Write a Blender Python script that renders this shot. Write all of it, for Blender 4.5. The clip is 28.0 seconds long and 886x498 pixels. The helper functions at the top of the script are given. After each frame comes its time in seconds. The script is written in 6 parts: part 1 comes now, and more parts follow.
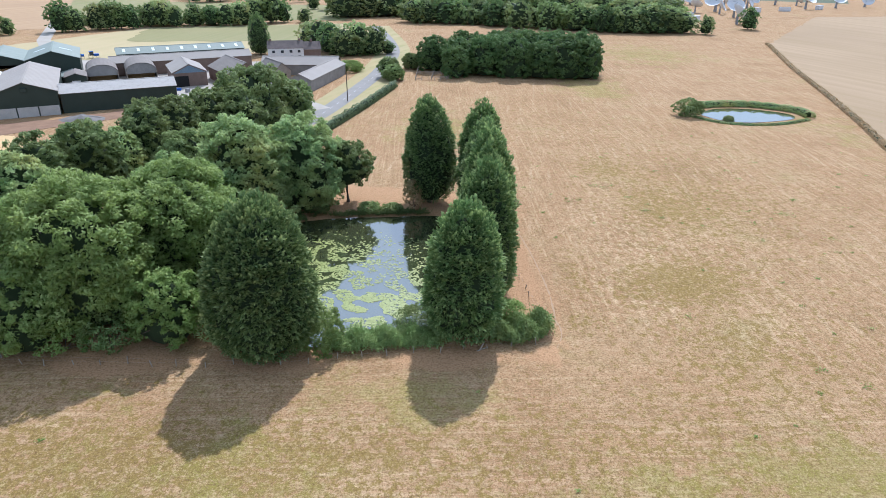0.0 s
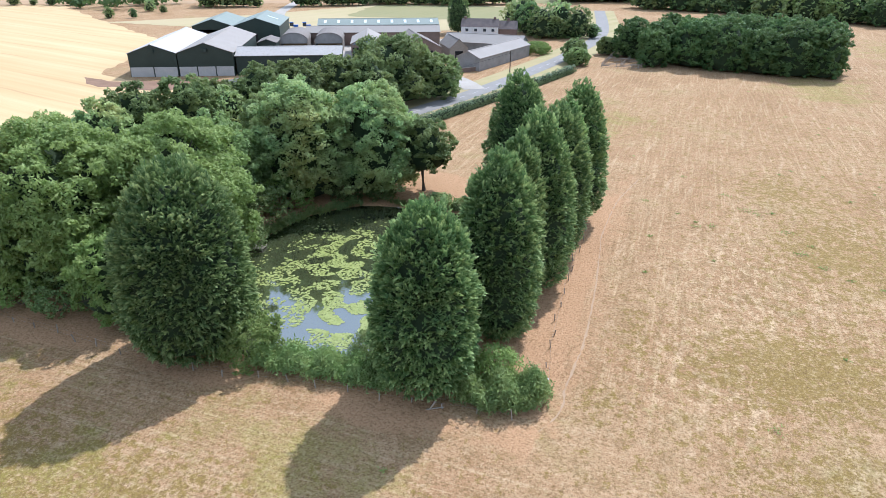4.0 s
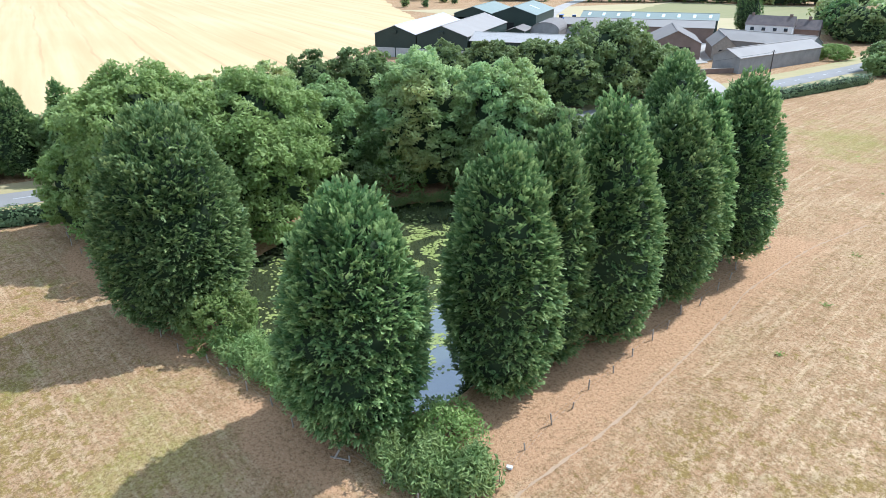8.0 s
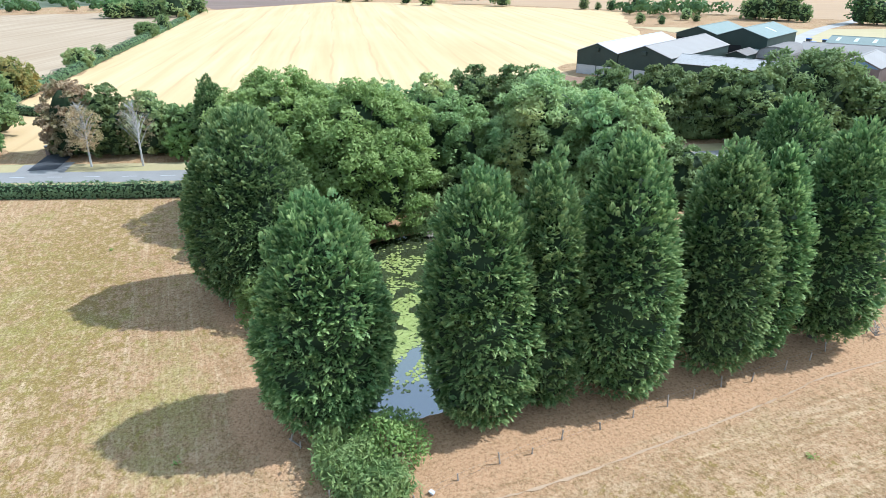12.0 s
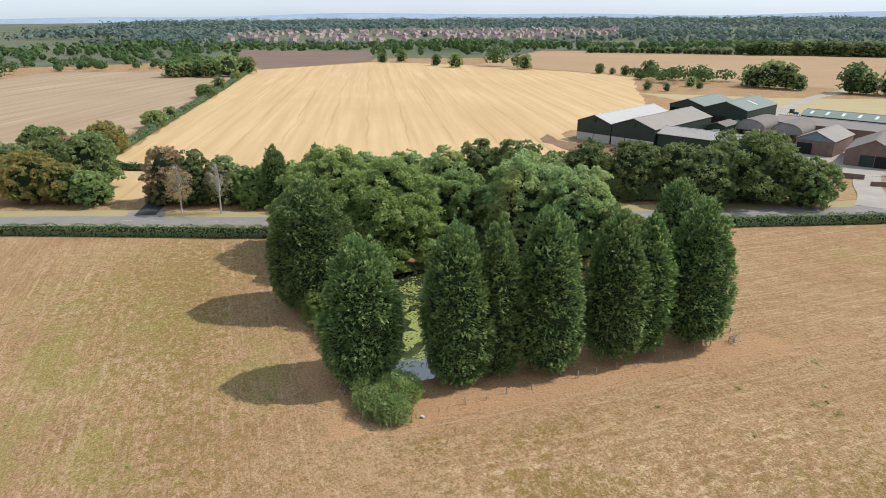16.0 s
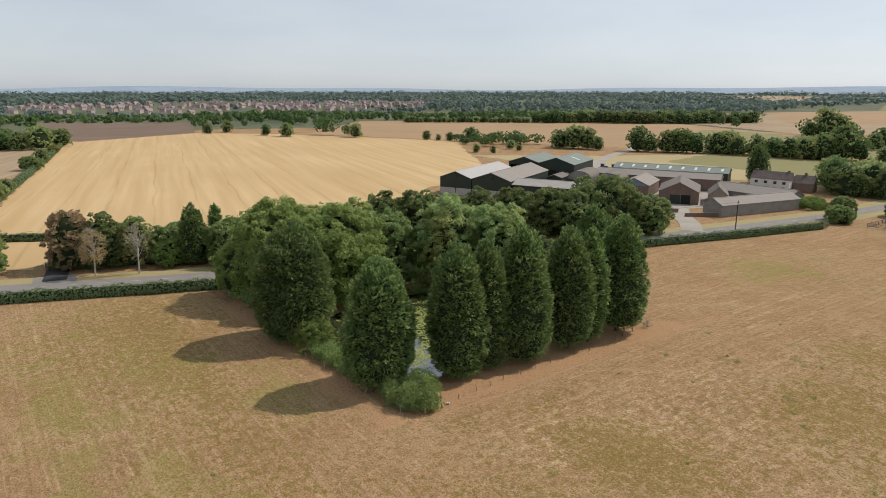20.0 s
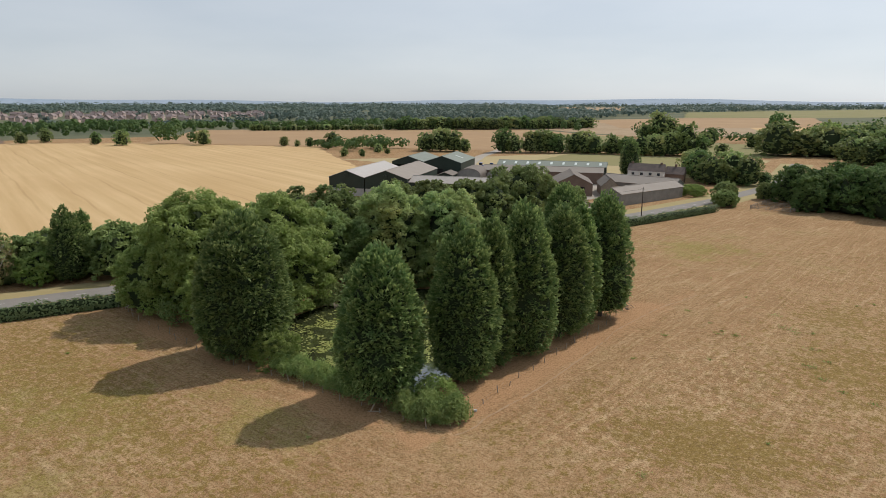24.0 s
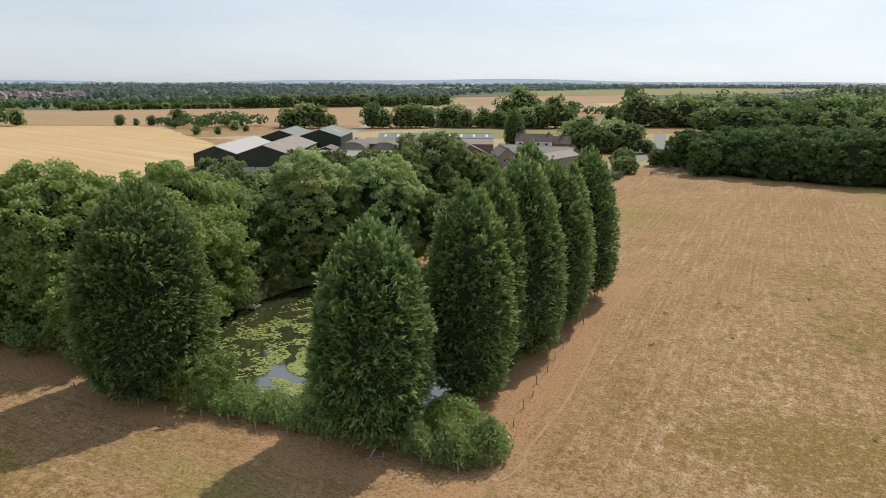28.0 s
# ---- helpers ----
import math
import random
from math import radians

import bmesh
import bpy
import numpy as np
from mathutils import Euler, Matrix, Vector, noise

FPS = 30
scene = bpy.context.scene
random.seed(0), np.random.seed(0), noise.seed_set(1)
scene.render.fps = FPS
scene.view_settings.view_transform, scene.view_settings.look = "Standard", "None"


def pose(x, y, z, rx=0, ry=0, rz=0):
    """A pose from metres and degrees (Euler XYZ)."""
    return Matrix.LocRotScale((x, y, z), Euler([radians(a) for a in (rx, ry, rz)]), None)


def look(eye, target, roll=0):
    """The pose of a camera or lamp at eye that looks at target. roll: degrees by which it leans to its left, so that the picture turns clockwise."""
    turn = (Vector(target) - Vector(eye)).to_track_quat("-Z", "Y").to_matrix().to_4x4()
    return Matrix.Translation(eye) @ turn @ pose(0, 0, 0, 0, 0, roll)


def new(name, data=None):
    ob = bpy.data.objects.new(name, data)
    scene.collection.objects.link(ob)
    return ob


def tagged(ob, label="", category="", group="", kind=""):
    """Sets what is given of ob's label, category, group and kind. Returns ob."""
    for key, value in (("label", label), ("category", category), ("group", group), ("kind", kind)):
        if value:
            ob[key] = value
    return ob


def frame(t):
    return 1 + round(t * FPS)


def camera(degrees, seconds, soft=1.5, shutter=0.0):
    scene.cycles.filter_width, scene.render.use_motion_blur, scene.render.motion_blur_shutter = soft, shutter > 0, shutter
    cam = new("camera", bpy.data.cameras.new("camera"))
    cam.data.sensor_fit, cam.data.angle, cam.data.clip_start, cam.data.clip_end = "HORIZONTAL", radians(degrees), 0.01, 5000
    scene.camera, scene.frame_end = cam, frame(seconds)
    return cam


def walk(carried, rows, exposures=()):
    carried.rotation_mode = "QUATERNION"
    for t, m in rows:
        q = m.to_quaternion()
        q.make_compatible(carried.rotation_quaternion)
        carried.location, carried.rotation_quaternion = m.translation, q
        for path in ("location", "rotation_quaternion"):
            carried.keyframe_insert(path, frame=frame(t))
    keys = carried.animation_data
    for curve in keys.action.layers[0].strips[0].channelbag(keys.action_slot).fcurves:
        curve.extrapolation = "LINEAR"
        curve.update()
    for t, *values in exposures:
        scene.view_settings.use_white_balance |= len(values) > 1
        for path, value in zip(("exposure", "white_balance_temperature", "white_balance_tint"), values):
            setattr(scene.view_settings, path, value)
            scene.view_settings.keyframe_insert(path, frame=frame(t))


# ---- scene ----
# ---- camera ----
cam = camera(68.2, 28.0, soft=0.6)
# seconds, place, and turn in degrees
PATH = [
    (0.0, -15.21, -71.09, 42.12, 65.23, -0.47, -1.97),
    (0.5, -13.30, -68.25, 41.26, 65.05, -0.53, -0.57),
    (1.0, -11.00, -65.53, 40.47, 64.88, -0.56, 1.28),
    (1.5, -8.31, -62.96, 39.68, 64.75, -0.57, 3.56),
    (2.0, -5.19, -60.42, 39.10, 64.56, -0.51, 6.35),
    (2.5, -1.96, -57.86, 38.51, 64.44, -0.41, 9.47),
    (3.0, 1.45, -54.99, 37.59, 64.48, -0.31, 12.92),
    (3.5, 4.49, -51.85, 36.65, 64.50, -0.23, 16.40),
    (4.0, 7.22, -48.61, 35.77, 64.48, -0.14, 19.84),
    (4.5, 9.58, -45.49, 34.97, 64.47, -0.07, 23.17),
    (5.0, 11.85, -42.34, 34.12, 64.57, 0.06, 26.68),
    (5.5, 13.86, -39.02, 33.22, 64.72, 0.22, 30.28),
    (6.0, 15.64, -35.69, 32.42, 64.77, 0.38, 33.95),
    (6.5, 17.07, -32.70, 31.91, 64.64, 0.49, 37.35),
    (7.0, 18.07, -30.02, 31.18, 64.76, 0.52, 40.42),
    (7.5, 18.89, -27.31, 30.35, 64.96, 0.58, 43.49),
    (8.0, 19.92, -24.93, 29.95, 64.92, 0.67, 46.54),
    (8.5, 21.55, -23.08, 30.17, 64.83, 0.75, 49.77),
    (9.0, 22.90, -21.71, 30.37, 64.92, 0.75, 52.34),
    (9.5, 23.89, -20.24, 30.36, 65.12, 0.72, 54.56),
    (10.0, 24.82, -18.70, 30.49, 65.12, 0.57, 56.87),
    (10.5, 26.08, -17.05, 30.79, 65.17, 0.50, 59.54),
    (11.0, 27.29, -15.29, 31.05, 65.27, 0.61, 62.26),
    (11.5, 28.49, -13.28, 31.07, 65.61, 0.70, 65.25),
    (12.0, 29.54, -11.29, 30.94, 66.10, 0.74, 68.24),
    (12.5, 30.61, -9.75, 30.79, 66.66, 0.88, 70.42),
    (13.0, 32.10, -8.68, 30.84, 67.10, 1.05, 71.81),
    (13.5, 34.41, -8.23, 31.49, 67.22, 1.00, 72.77),
    (14.0, 37.40, -8.42, 33.19, 66.97, 0.86, 73.56),
    (14.5, 40.98, -9.48, 35.74, 66.71, 0.68, 73.98),
    (15.0, 45.40, -11.39, 37.96, 67.20, 0.50, 73.64),
    (15.5, 50.95, -14.29, 39.39, 68.57, 0.40, 72.44),
    (16.0, 56.61, -17.66, 40.36, 70.19, 0.34, 70.99),
    (16.5, 62.28, -22.52, 41.12, 71.94, 0.22, 68.84),
    (17.0, 68.04, -29.03, 42.27, 73.53, 0.00, 66.15),
    (17.5, 69.50, -33.29, 42.23, 74.61, -0.04, 64.03),
    (18.0, 68.27, -36.15, 41.61, 75.00, -0.03, 62.00),
    (18.5, 66.69, -38.91, 40.98, 75.29, -0.04, 59.98),
    (19.0, 64.79, -41.28, 40.32, 75.57, -0.05, 58.01),
    (19.5, 62.69, -43.43, 39.56, 75.86, -0.04, 56.04),
    (20.0, 60.54, -45.44, 38.82, 76.12, -0.02, 54.10),
    (20.5, 58.06, -47.13, 37.95, 76.39, -0.02, 52.16),
    (21.0, 55.51, -48.61, 37.10, 76.62, -0.02, 50.28),
    (21.5, 53.00, -50.14, 36.35, 76.78, -0.04, 48.45),
    (22.0, 50.41, -51.29, 35.69, 76.90, -0.04, 46.74),
    (22.5, 47.52, -51.88, 34.99, 76.98, -0.02, 45.06),
    (23.0, 44.47, -52.11, 34.21, 77.05, -0.01, 43.39),
    (23.5, 41.29, -52.06, 33.18, 77.16, -0.05, 41.61),
    (24.0, 38.26, -52.02, 32.28, 77.21, -0.08, 39.91),
    (24.5, 35.41, -51.69, 31.62, 77.17, -0.03, 38.32),
    (25.0, 32.68, -51.12, 30.97, 77.09, 0.04, 36.81),
    (25.5, 29.54, -50.24, 30.20, 76.98, 0.01, 35.08),
    (26.0, 26.75, -49.15, 29.38, 76.85, -0.05, 33.47),
    (26.5, 24.02, -48.14, 29.03, 76.55, 0.03, 31.81),
    (27.0, 21.62, -46.65, 28.28, 76.34, 0.10, 30.29),
    (27.5, 18.83, -45.47, 27.77, 76.02, 0.06, 28.53),
    (28.0, 15.79, -44.37, 27.35, 75.64, -0.07, 26.62),
]
EXPOSURES = [(0.0, 0.24, 5420, 15), (3.0, 0.42, 5420, 15), (6.0, 0.43, 5370, 13.5), (8.0, 0.54, 5260, 10), (12.5, 0.58, 5200, 7), (14.5, 0.28, 5620, 10.5),
             (16.0, -0.12, 6220, 12.5), (17.0, -0.30, 6500, 13), (21.0, -0.54, 6700, 14), (24.0, -0.60, 6720, 14), (28.0, -0.40, 6650, 13)]
walk(cam, [(r[0], pose(*r[1:])) for r in PATH], EXPOSURES)

# ---- world and sun ----
SUN_AZ, SUN_EL = 13.0, 49.0
world = bpy.data.worlds.new("sky")
scene.world = world
world.use_nodes = True
wn = world.node_tree
sky = wn.nodes.new("ShaderNodeTexSky")
sky.sky_type = "NISHITA"
sky.sun_disc = False
sky.sun_elevation, sky.sun_rotation = radians(SUN_EL), radians(SUN_AZ)
sky.air_density, sky.dust_density, sky.ozone_density = 1.0, 0.6, 1.0
haze = wn.nodes.new("ShaderNodeHueSaturation")
haze.inputs["Saturation"].default_value = 0.33
wn.links.new(sky.outputs["Color"], haze.inputs["Color"])
even = wn.nodes.new("ShaderNodeGamma")
even.inputs["Gamma"].default_value = 0.55
haze.inputs["Value"].default_value = 5.6
wn.links.new(haze.outputs["Color"], even.inputs["Color"])
wn.nodes["Background"].inputs["Strength"].default_value = 0.142
cool = wn.nodes.new("ShaderNodeMix")
cool.data_type, cool.blend_type = "RGBA", "MULTIPLY"
cool.inputs["Factor"].default_value = 1.0
cool.inputs[7].default_value = (0.886, 0.992, 1.08, 1)
veil_at = wn.nodes.new("ShaderNodeTexCoord")
veil_map = wn.nodes.new("ShaderNodeMapping")
veil_map.inputs["Scale"].default_value = (2.2, 2.2, 9.0)
veil = wn.nodes.new("ShaderNodeTexNoise")
veil.inputs["Scale"].default_value, veil.inputs["Detail"].default_value = 1.6, 6
veil_ramp = wn.nodes.new("ShaderNodeValToRGB")
veil_ramp.color_ramp.elements[0].position, veil_ramp.color_ramp.elements[1].position = 0.35, 0.72
veil_ramp.color_ramp.elements[0].color, veil_ramp.color_ramp.elements[1].color = (0.94, 0.955, 0.97, 1), (1.05, 1.04, 1.03, 1)
veil_mix = wn.nodes.new("ShaderNodeMix")
veil_mix.data_type, veil_mix.blend_type = "RGBA", "MULTIPLY"
veil_mix.inputs["Factor"].default_value = 1.0
wn.links.new(veil_at.outputs["Generated"], veil_map.inputs["Vector"])
wn.links.new(veil_map.outputs["Vector"], veil.inputs["Vector"])
wn.links.new(veil.outputs["Fac"], veil_ramp.inputs["Fac"])
wn.links.new(even.outputs["Color"], veil_mix.inputs[6])
wn.links.new(veil_ramp.outputs["Color"], veil_mix.inputs[7])
wn.links.new(veil_mix.outputs[2], cool.inputs[6])
wn.links.new(cool.outputs[2], wn.nodes["Background"].inputs["Color"])
sun_data = bpy.data.lights.new("sun", "SUN")
sun_data.energy, sun_data.angle, sun_data.color = 3.85, radians(0.8), (1.0, 0.955, 0.89)
sun = new("sun", sun_data)
to_sun = Vector((math.sin(radians(SUN_AZ)) * math.cos(radians(SUN_EL)), math.cos(radians(SUN_AZ)) * math.cos(radians(SUN_EL)), math.sin(radians(SUN_EL))))
sun.matrix_world = look(to_sun * 300, (0, 0, 0))


# ---- materials ----
class Mat:
    """A node material with short helpers."""

    def __init__(self, name, rough=0.8, metal=0.0, spec=0.3):
        self.m = bpy.data.materials.new(name)
        self.m.use_nodes = True
        self.nt = self.m.node_tree
        self.b = self.nt.nodes["Principled BSDF"]
        self.b.inputs["Roughness"].default_value = rough
        self.b.inputs["Metallic"].default_value = metal
        self.b.inputs["Specular IOR Level"].default_value = spec
        self.pos = self.add("ShaderNodeNewGeometry").outputs["Position"]

    def add(self, kind):
        return self.nt.nodes.new(kind)

    def link(self, a, b):
        self.nt.links.new(a, b)

    def scaled(self, x, y, z, turn=0.0, src=None):
        n = self.add("ShaderNodeMapping")
        n.inputs["Scale"].default_value = (x, y, z)
        n.inputs["Rotation"].default_value = (0, 0, radians(turn))
        self.link(src or self.pos, n.inputs["Vector"])
        return n.outputs["Vector"]

    def noise(self, scale, detail=4, vec=None, rough=0.55):
        n = self.add("ShaderNodeTexNoise")
        n.inputs["Scale"].default_value, n.inputs["Detail"].default_value = scale, detail
        n.inputs["Roughness"].default_value = rough
        self.link(vec or self.pos, n.inputs["Vector"])
        return n.outputs["Fac"]

    def ramp(self, fac, stops):
        n = self.add("ShaderNodeValToRGB")
        e = n.color_ramp.elements
        while len(e) < len(stops):
            e.new(0.5)
        for el, (p, c) in zip(e, stops):
            el.position = p
            el.color = (*c, 1) if not isinstance(c, (int, float)) else (c, c, c, 1)
        self.link(fac, n.inputs["Fac"])
        return n.outputs["Color"]

    def mix(self, fac, a, b, kind="MIX"):
        n = self.add("ShaderNodeMix")
        n.data_type, n.blend_type = "RGBA", kind
        for sock, v in ((n.inputs["Factor"], fac), (n.inputs[6], a), (n.inputs[7], b)):
            if isinstance(v, (int, float)):
                sock.default_value = v
            elif isinstance(v, tuple):
                sock.default_value = (*v, 1)
            else:
                self.link(v, sock)
        return n.outputs[2]

    def math(self, op, a, b=0.0, clamp=False):
        n = self.add("ShaderNodeMath")
        n.operation, n.use_clamp = op, clamp
        for i, v in enumerate((a, b)):
            if isinstance(v, (int, float)):
                n.inputs[i].default_value = v
            else:
                self.link(v, n.inputs[i])
        return n.outputs[0]

    def attr(self, name):
        n = self.add("ShaderNodeAttribute")
        n.attribute_name = name
        return n.outputs["Fac"]

    def bump(self, fac, strength, distance):
        n = self.add("ShaderNodeBump")
        n.inputs["Strength"].default_value, n.inputs["Distance"].default_value = strength, distance
        self.link(fac, n.inputs["Height"])
        self.link(n.outputs["Normal"], self.b.inputs["Normal"])

    def colour(self, c):
        if isinstance(c, tuple):
            self.b.inputs["Base Color"].default_value = (*c, 1)
        else:
            self.link(c, self.b.inputs["Base Color"])
        return self


def plain(name, c1, c2, scale=0.6, fine=8.0, rough=0.75, bump=0.3, depth=0.02, metal=0.0, spec=0.3):
    """Two tones in large patches with finer grain on top."""
    k = Mat(name, rough, metal, spec)
    col = k.mix(k.ramp(k.noise(scale, 5), [(0.35, 0.0), (0.65, 1.0)]), c1, c2)
    col = k.mix(k.math("MULTIPLY", k.noise(fine, 3), 0.7), col, tuple(v * 0.55 for v in c1))
    k.colour(col)
    k.bump(k.noise(fine, 4), bump, depth)
    return k.m


def foliage(name, c1, c2, c3, translucent=0.25, patch=0.35, rough=0.6, vary=0.5, tip_lit=None):
    """Leaf colours that vary by leaf, by plant and in patches."""
    k = Mat(name, rough, 0, 0.25)
    isl = k.add("ShaderNodeNewGeometry").outputs["Random Per Island"]
    ob = k.add("ShaderNodeObjectInfo").outputs["Random"]
    col = k.mix(isl, c1, c2)
    col = k.mix(k.ramp(k.noise(patch, 3), [(0.42, 0.0), (0.68, 1.0)]), col, c3)
    # pale tint: new growth on conifer tips, painted top light on broadleaf clusters
    if tip_lit:
        col = k.mix(k.math("MULTIPLY", k.math("POWER", k.attr("young"), 1.6), 0.9), col, tip_lit)
    hsv = k.add("ShaderNodeHueSaturation")
    k.link(col, hsv.inputs["Color"])
    k.link(k.math("ADD", k.math("MULTIPLY", ob, 0.018), 0.491), hsv.inputs["Hue"])
    k.link(k.math("ADD", k.math("MULTIPLY", ob, vary), 1.0 - vary / 2), hsv.inputs["Value"])
    col = hsv.outputs["Color"]
    k.colour(col)
    tr = k.add("ShaderNodeBsdfTranslucent")
    k.link(col, tr.inputs["Color"])
    ms = k.add("ShaderNodeMixShader")
    ms.inputs[0].default_value = translucent
    k.link(k.b.outputs[0], ms.inputs[1])
    k.link(tr.outputs[0], ms.inputs[2])
    k.link(ms.outputs[0], k.nt.nodes["Material Output"].inputs["Surface"])
    return k.m


def field(name, tones, streak_turn, streak=(0.25, 0.008), big=0.012, rough=0.9, lines=0.0, line_col=(0.3, 0.2, 0.1)):
    """Worked land: broad patches, long streaks along the rows, fine stubble grain."""
    k = Mat(name, rough, 0, 0.15)
    rows = k.scaled(streak[0], streak[1], 1, 0, k.scaled(1, 1, 1, streak_turn))
    col = k.ramp(k.noise(big, 6), [(0.3, tones[0]), (0.5, tones[1]), (0.7, tones[2])])
    col = k.mix(k.math("MULTIPLY", k.ramp(k.noise(1.0, 5, rows), [(0.35, 0.0), (0.65, 1.0)]), 0.75), col, tones[3])
    fine = k.noise(2.2, 4)
    col = k.mix(k.math("MULTIPLY", fine, 0.45), col, tuple(v * 0.6 for v in tones[1]))
    if lines:
        w = k.add("ShaderNodeTexWave")
        w.inputs["Scale"].default_value = lines
        w.inputs["Distortion"].default_value = 0.9
        k.link(k.scaled(1, 1, 1, streak_turn), w.inputs["Vector"])
        f = k.ramp(w.outputs["Fac"], [(0.985, 0.0), (0.998, 1.0)])
        f = k.math("MULTIPLY", f, k.ramp(k.noise(0.02, 3), [(0.40, 0.2), (0.65, 1.0)]))
        col = k.mix(k.math("MULTIPLY", f, 0.5), col, line_col)
    k.colour(col)
    k.bump(fine, 0.5, 0.05)
    return k.m


# meadow: dry mown grass with soil, green and pale marks laid over it by attributes
k = Mat("dry_grass", 0.95, 0, 0.1)
mow_y = k.noise(1.0, 5, k.scaled(2.0, 0.06, 1, 9.5), 0.6)
mow_x = k.noise(1.0, 5, k.scaled(0.05, 2.2, 1, 3), 0.6)
streaks = k.mix(k.attr("turned"), mow_y, mow_x)
patch = k.noise(0.06, 8, None, 0.66)
col = k.ramp(patch, [(0.28, (0.290, 0.165, 0.078)), (0.46, (0.398, 0.234, 0.118)), (0.58, (0.440, 0.278, 0.146)), (0.72, (0.300, 0.240, 0.088))])
col = k.mix(k.math("MULTIPLY", k.ramp(streaks, [(0.55, 0.0), (0.63, 1.0)]), 0.55), col, (0.60, 0.430, 0.240))
col = k.mix(k.math("MULTIPLY", k.ramp(streaks, [(0.37, 1.0), (0.46, 0.0)]), 0.50), col, (0.235, 0.142, 0.058))
def row_lines(turn):
    w = k.add("ShaderNodeTexWave")
    w.inputs["Scale"].default_value, w.inputs["Distortion"].default_value, w.inputs["Detail Scale"].default_value = 0.085, 1.4, 0.3
    k.link(k.scaled(1, 1, 1, turn), w.inputs["Vector"])
    return w.outputs["Fac"]


rows_ = k.ramp(k.mix(k.attr("turned"), row_lines(9.5), row_lines(92)), [(0.90, 0.0), (0.985, 1.0)])
col = k.mix(k.math("MULTIPLY", rows_, k.math("MULTIPLY", k.ramp(k.noise(0.10, 6), [(0.46, 0.0), (0.62, 1.0)]), 0.40)), col, (0.62, 0.46, 0.28))
blot = k.noise(0.55, 8, None, 0.72)
col = k.mix(k.math("MULTIPLY", k.ramp(blot, [(0.50, 0.0), (0.58, 1.0)]), 0.55), col, (0.270, 0.165, 0.072))
mot = k.attr("mottle")
grit = k.mix(k.attr("turned"), k.noise(1.0, 8, k.scaled(1.15, 0.65, 1, 9.5), 0.78), k.noise(1.0, 8, k.scaled(0.45, 1.5, 1, 3), 0.78))
col = k.mix(k.math("MULTIPLY", k.math("MULTIPLY", mot, 0.60), k.ramp(grit, [(0.52, 0.0), (0.57, 1.0)])), col, (0.72, 0.53, 0.31))
col = k.mix(k.math("MULTIPLY", k.math("MULTIPLY", mot, 0.85), k.ramp(k.noise(0.26, 9, None, 0.75), [(0.54, 0.0), (0.64, 0.8)])), col, (0.235, 0.170, 0.062))
ol = k.math("ADD", k.attr("olive"), k.math("MULTIPLY", k.math("SUBTRACT", k.noise(0.75, 10, None, 0.80), 0.5), 5.5))
col = k.mix(k.ramp(ol, [(0.48, 0.0), (0.66, 0.9)]), col, k.mix(k.noise(2.0, 5), (0.185, 0.125, 0.026), (0.305, 0.208, 0.060)))
col = k.mix(k.math("MULTIPLY", k.ramp(k.noise(1.3, 7, None, 0.75), [(0.53, 0.0), (0.62, 1.0)]), 0.40), col, (0.50, 0.365, 0.21))
gr = k.math("ADD", k.attr("green"), k.math("MULTIPLY", k.math("SUBTRACT", k.noise(0.16, 10, None, 0.78), 0.56), 2.2))
col = k.mix(k.ramp(gr, [(0.10, 0.0), (0.32, 0.4), (0.75, 0.72)]), col, k.mix(k.noise(1.5, 4), (0.195, 0.210, 0.036), (0.320, 0.295, 0.070)))
clod = k.noise(2.0, 7, None, 0.74)
col = k.mix(k.math("MULTIPLY", k.ramp(clod, [(0.40, 1.0), (0.47, 0.0)]), 0.42), col, (0.190, 0.122, 0.050))
col = k.mix(k.math("MULTIPLY", k.ramp(clod, [(0.55, 0.0), (0.62, 1.0)]), 0.34), col, (0.60, 0.44, 0.255))
so = k.math("ADD", k.attr("soil"), k.math("MULTIPLY", k.math("SUBTRACT", k.noise(0.7, 6, None, 0.7), 0.5), 0.9))
col = k.mix(k.ramp(so, [(0.40, 0.0), (0.62, 0.85)]), col, k.mix(k.noise(2.5, 5), (0.42, 0.232, 0.118), (0.56, 0.338, 0.180)))
pa = k.math("ADD", k.attr("pale"), k.math("MULTIPLY", k.math("SUBTRACT", k.noise(1.1, 6, None, 0.75), 0.5), 0.9))
col = k.mix(k.ramp(pa, [(0.45, 0.0), (0.75, 0.8)]), col, (0.54, 0.40, 0.24))
fine = k.noise(4.0, 6, None, 0.8)
col = k.mix(k.math("MULTIPLY", k.ramp(fine, [(0.36, 1.0), (0.52, 0.0)]), 0.80), col, (0.165, 0.098, 0.038))
col = k.mix(k.math("MULTIPLY", k.ramp(k.noise(6.5, 5, None, 0.8), [(0.54, 0.0), (0.66, 1.0)]), 0.60), col, (0.60, 0.435, 0.25))
k.colour(col)
k.bump(k.math("ADD", fine, k.math("MULTIPLY", k.noise(1.1, 6, None, 0.7), 1.4)), 0.8, 0.12)
M_MEADOW = k.m

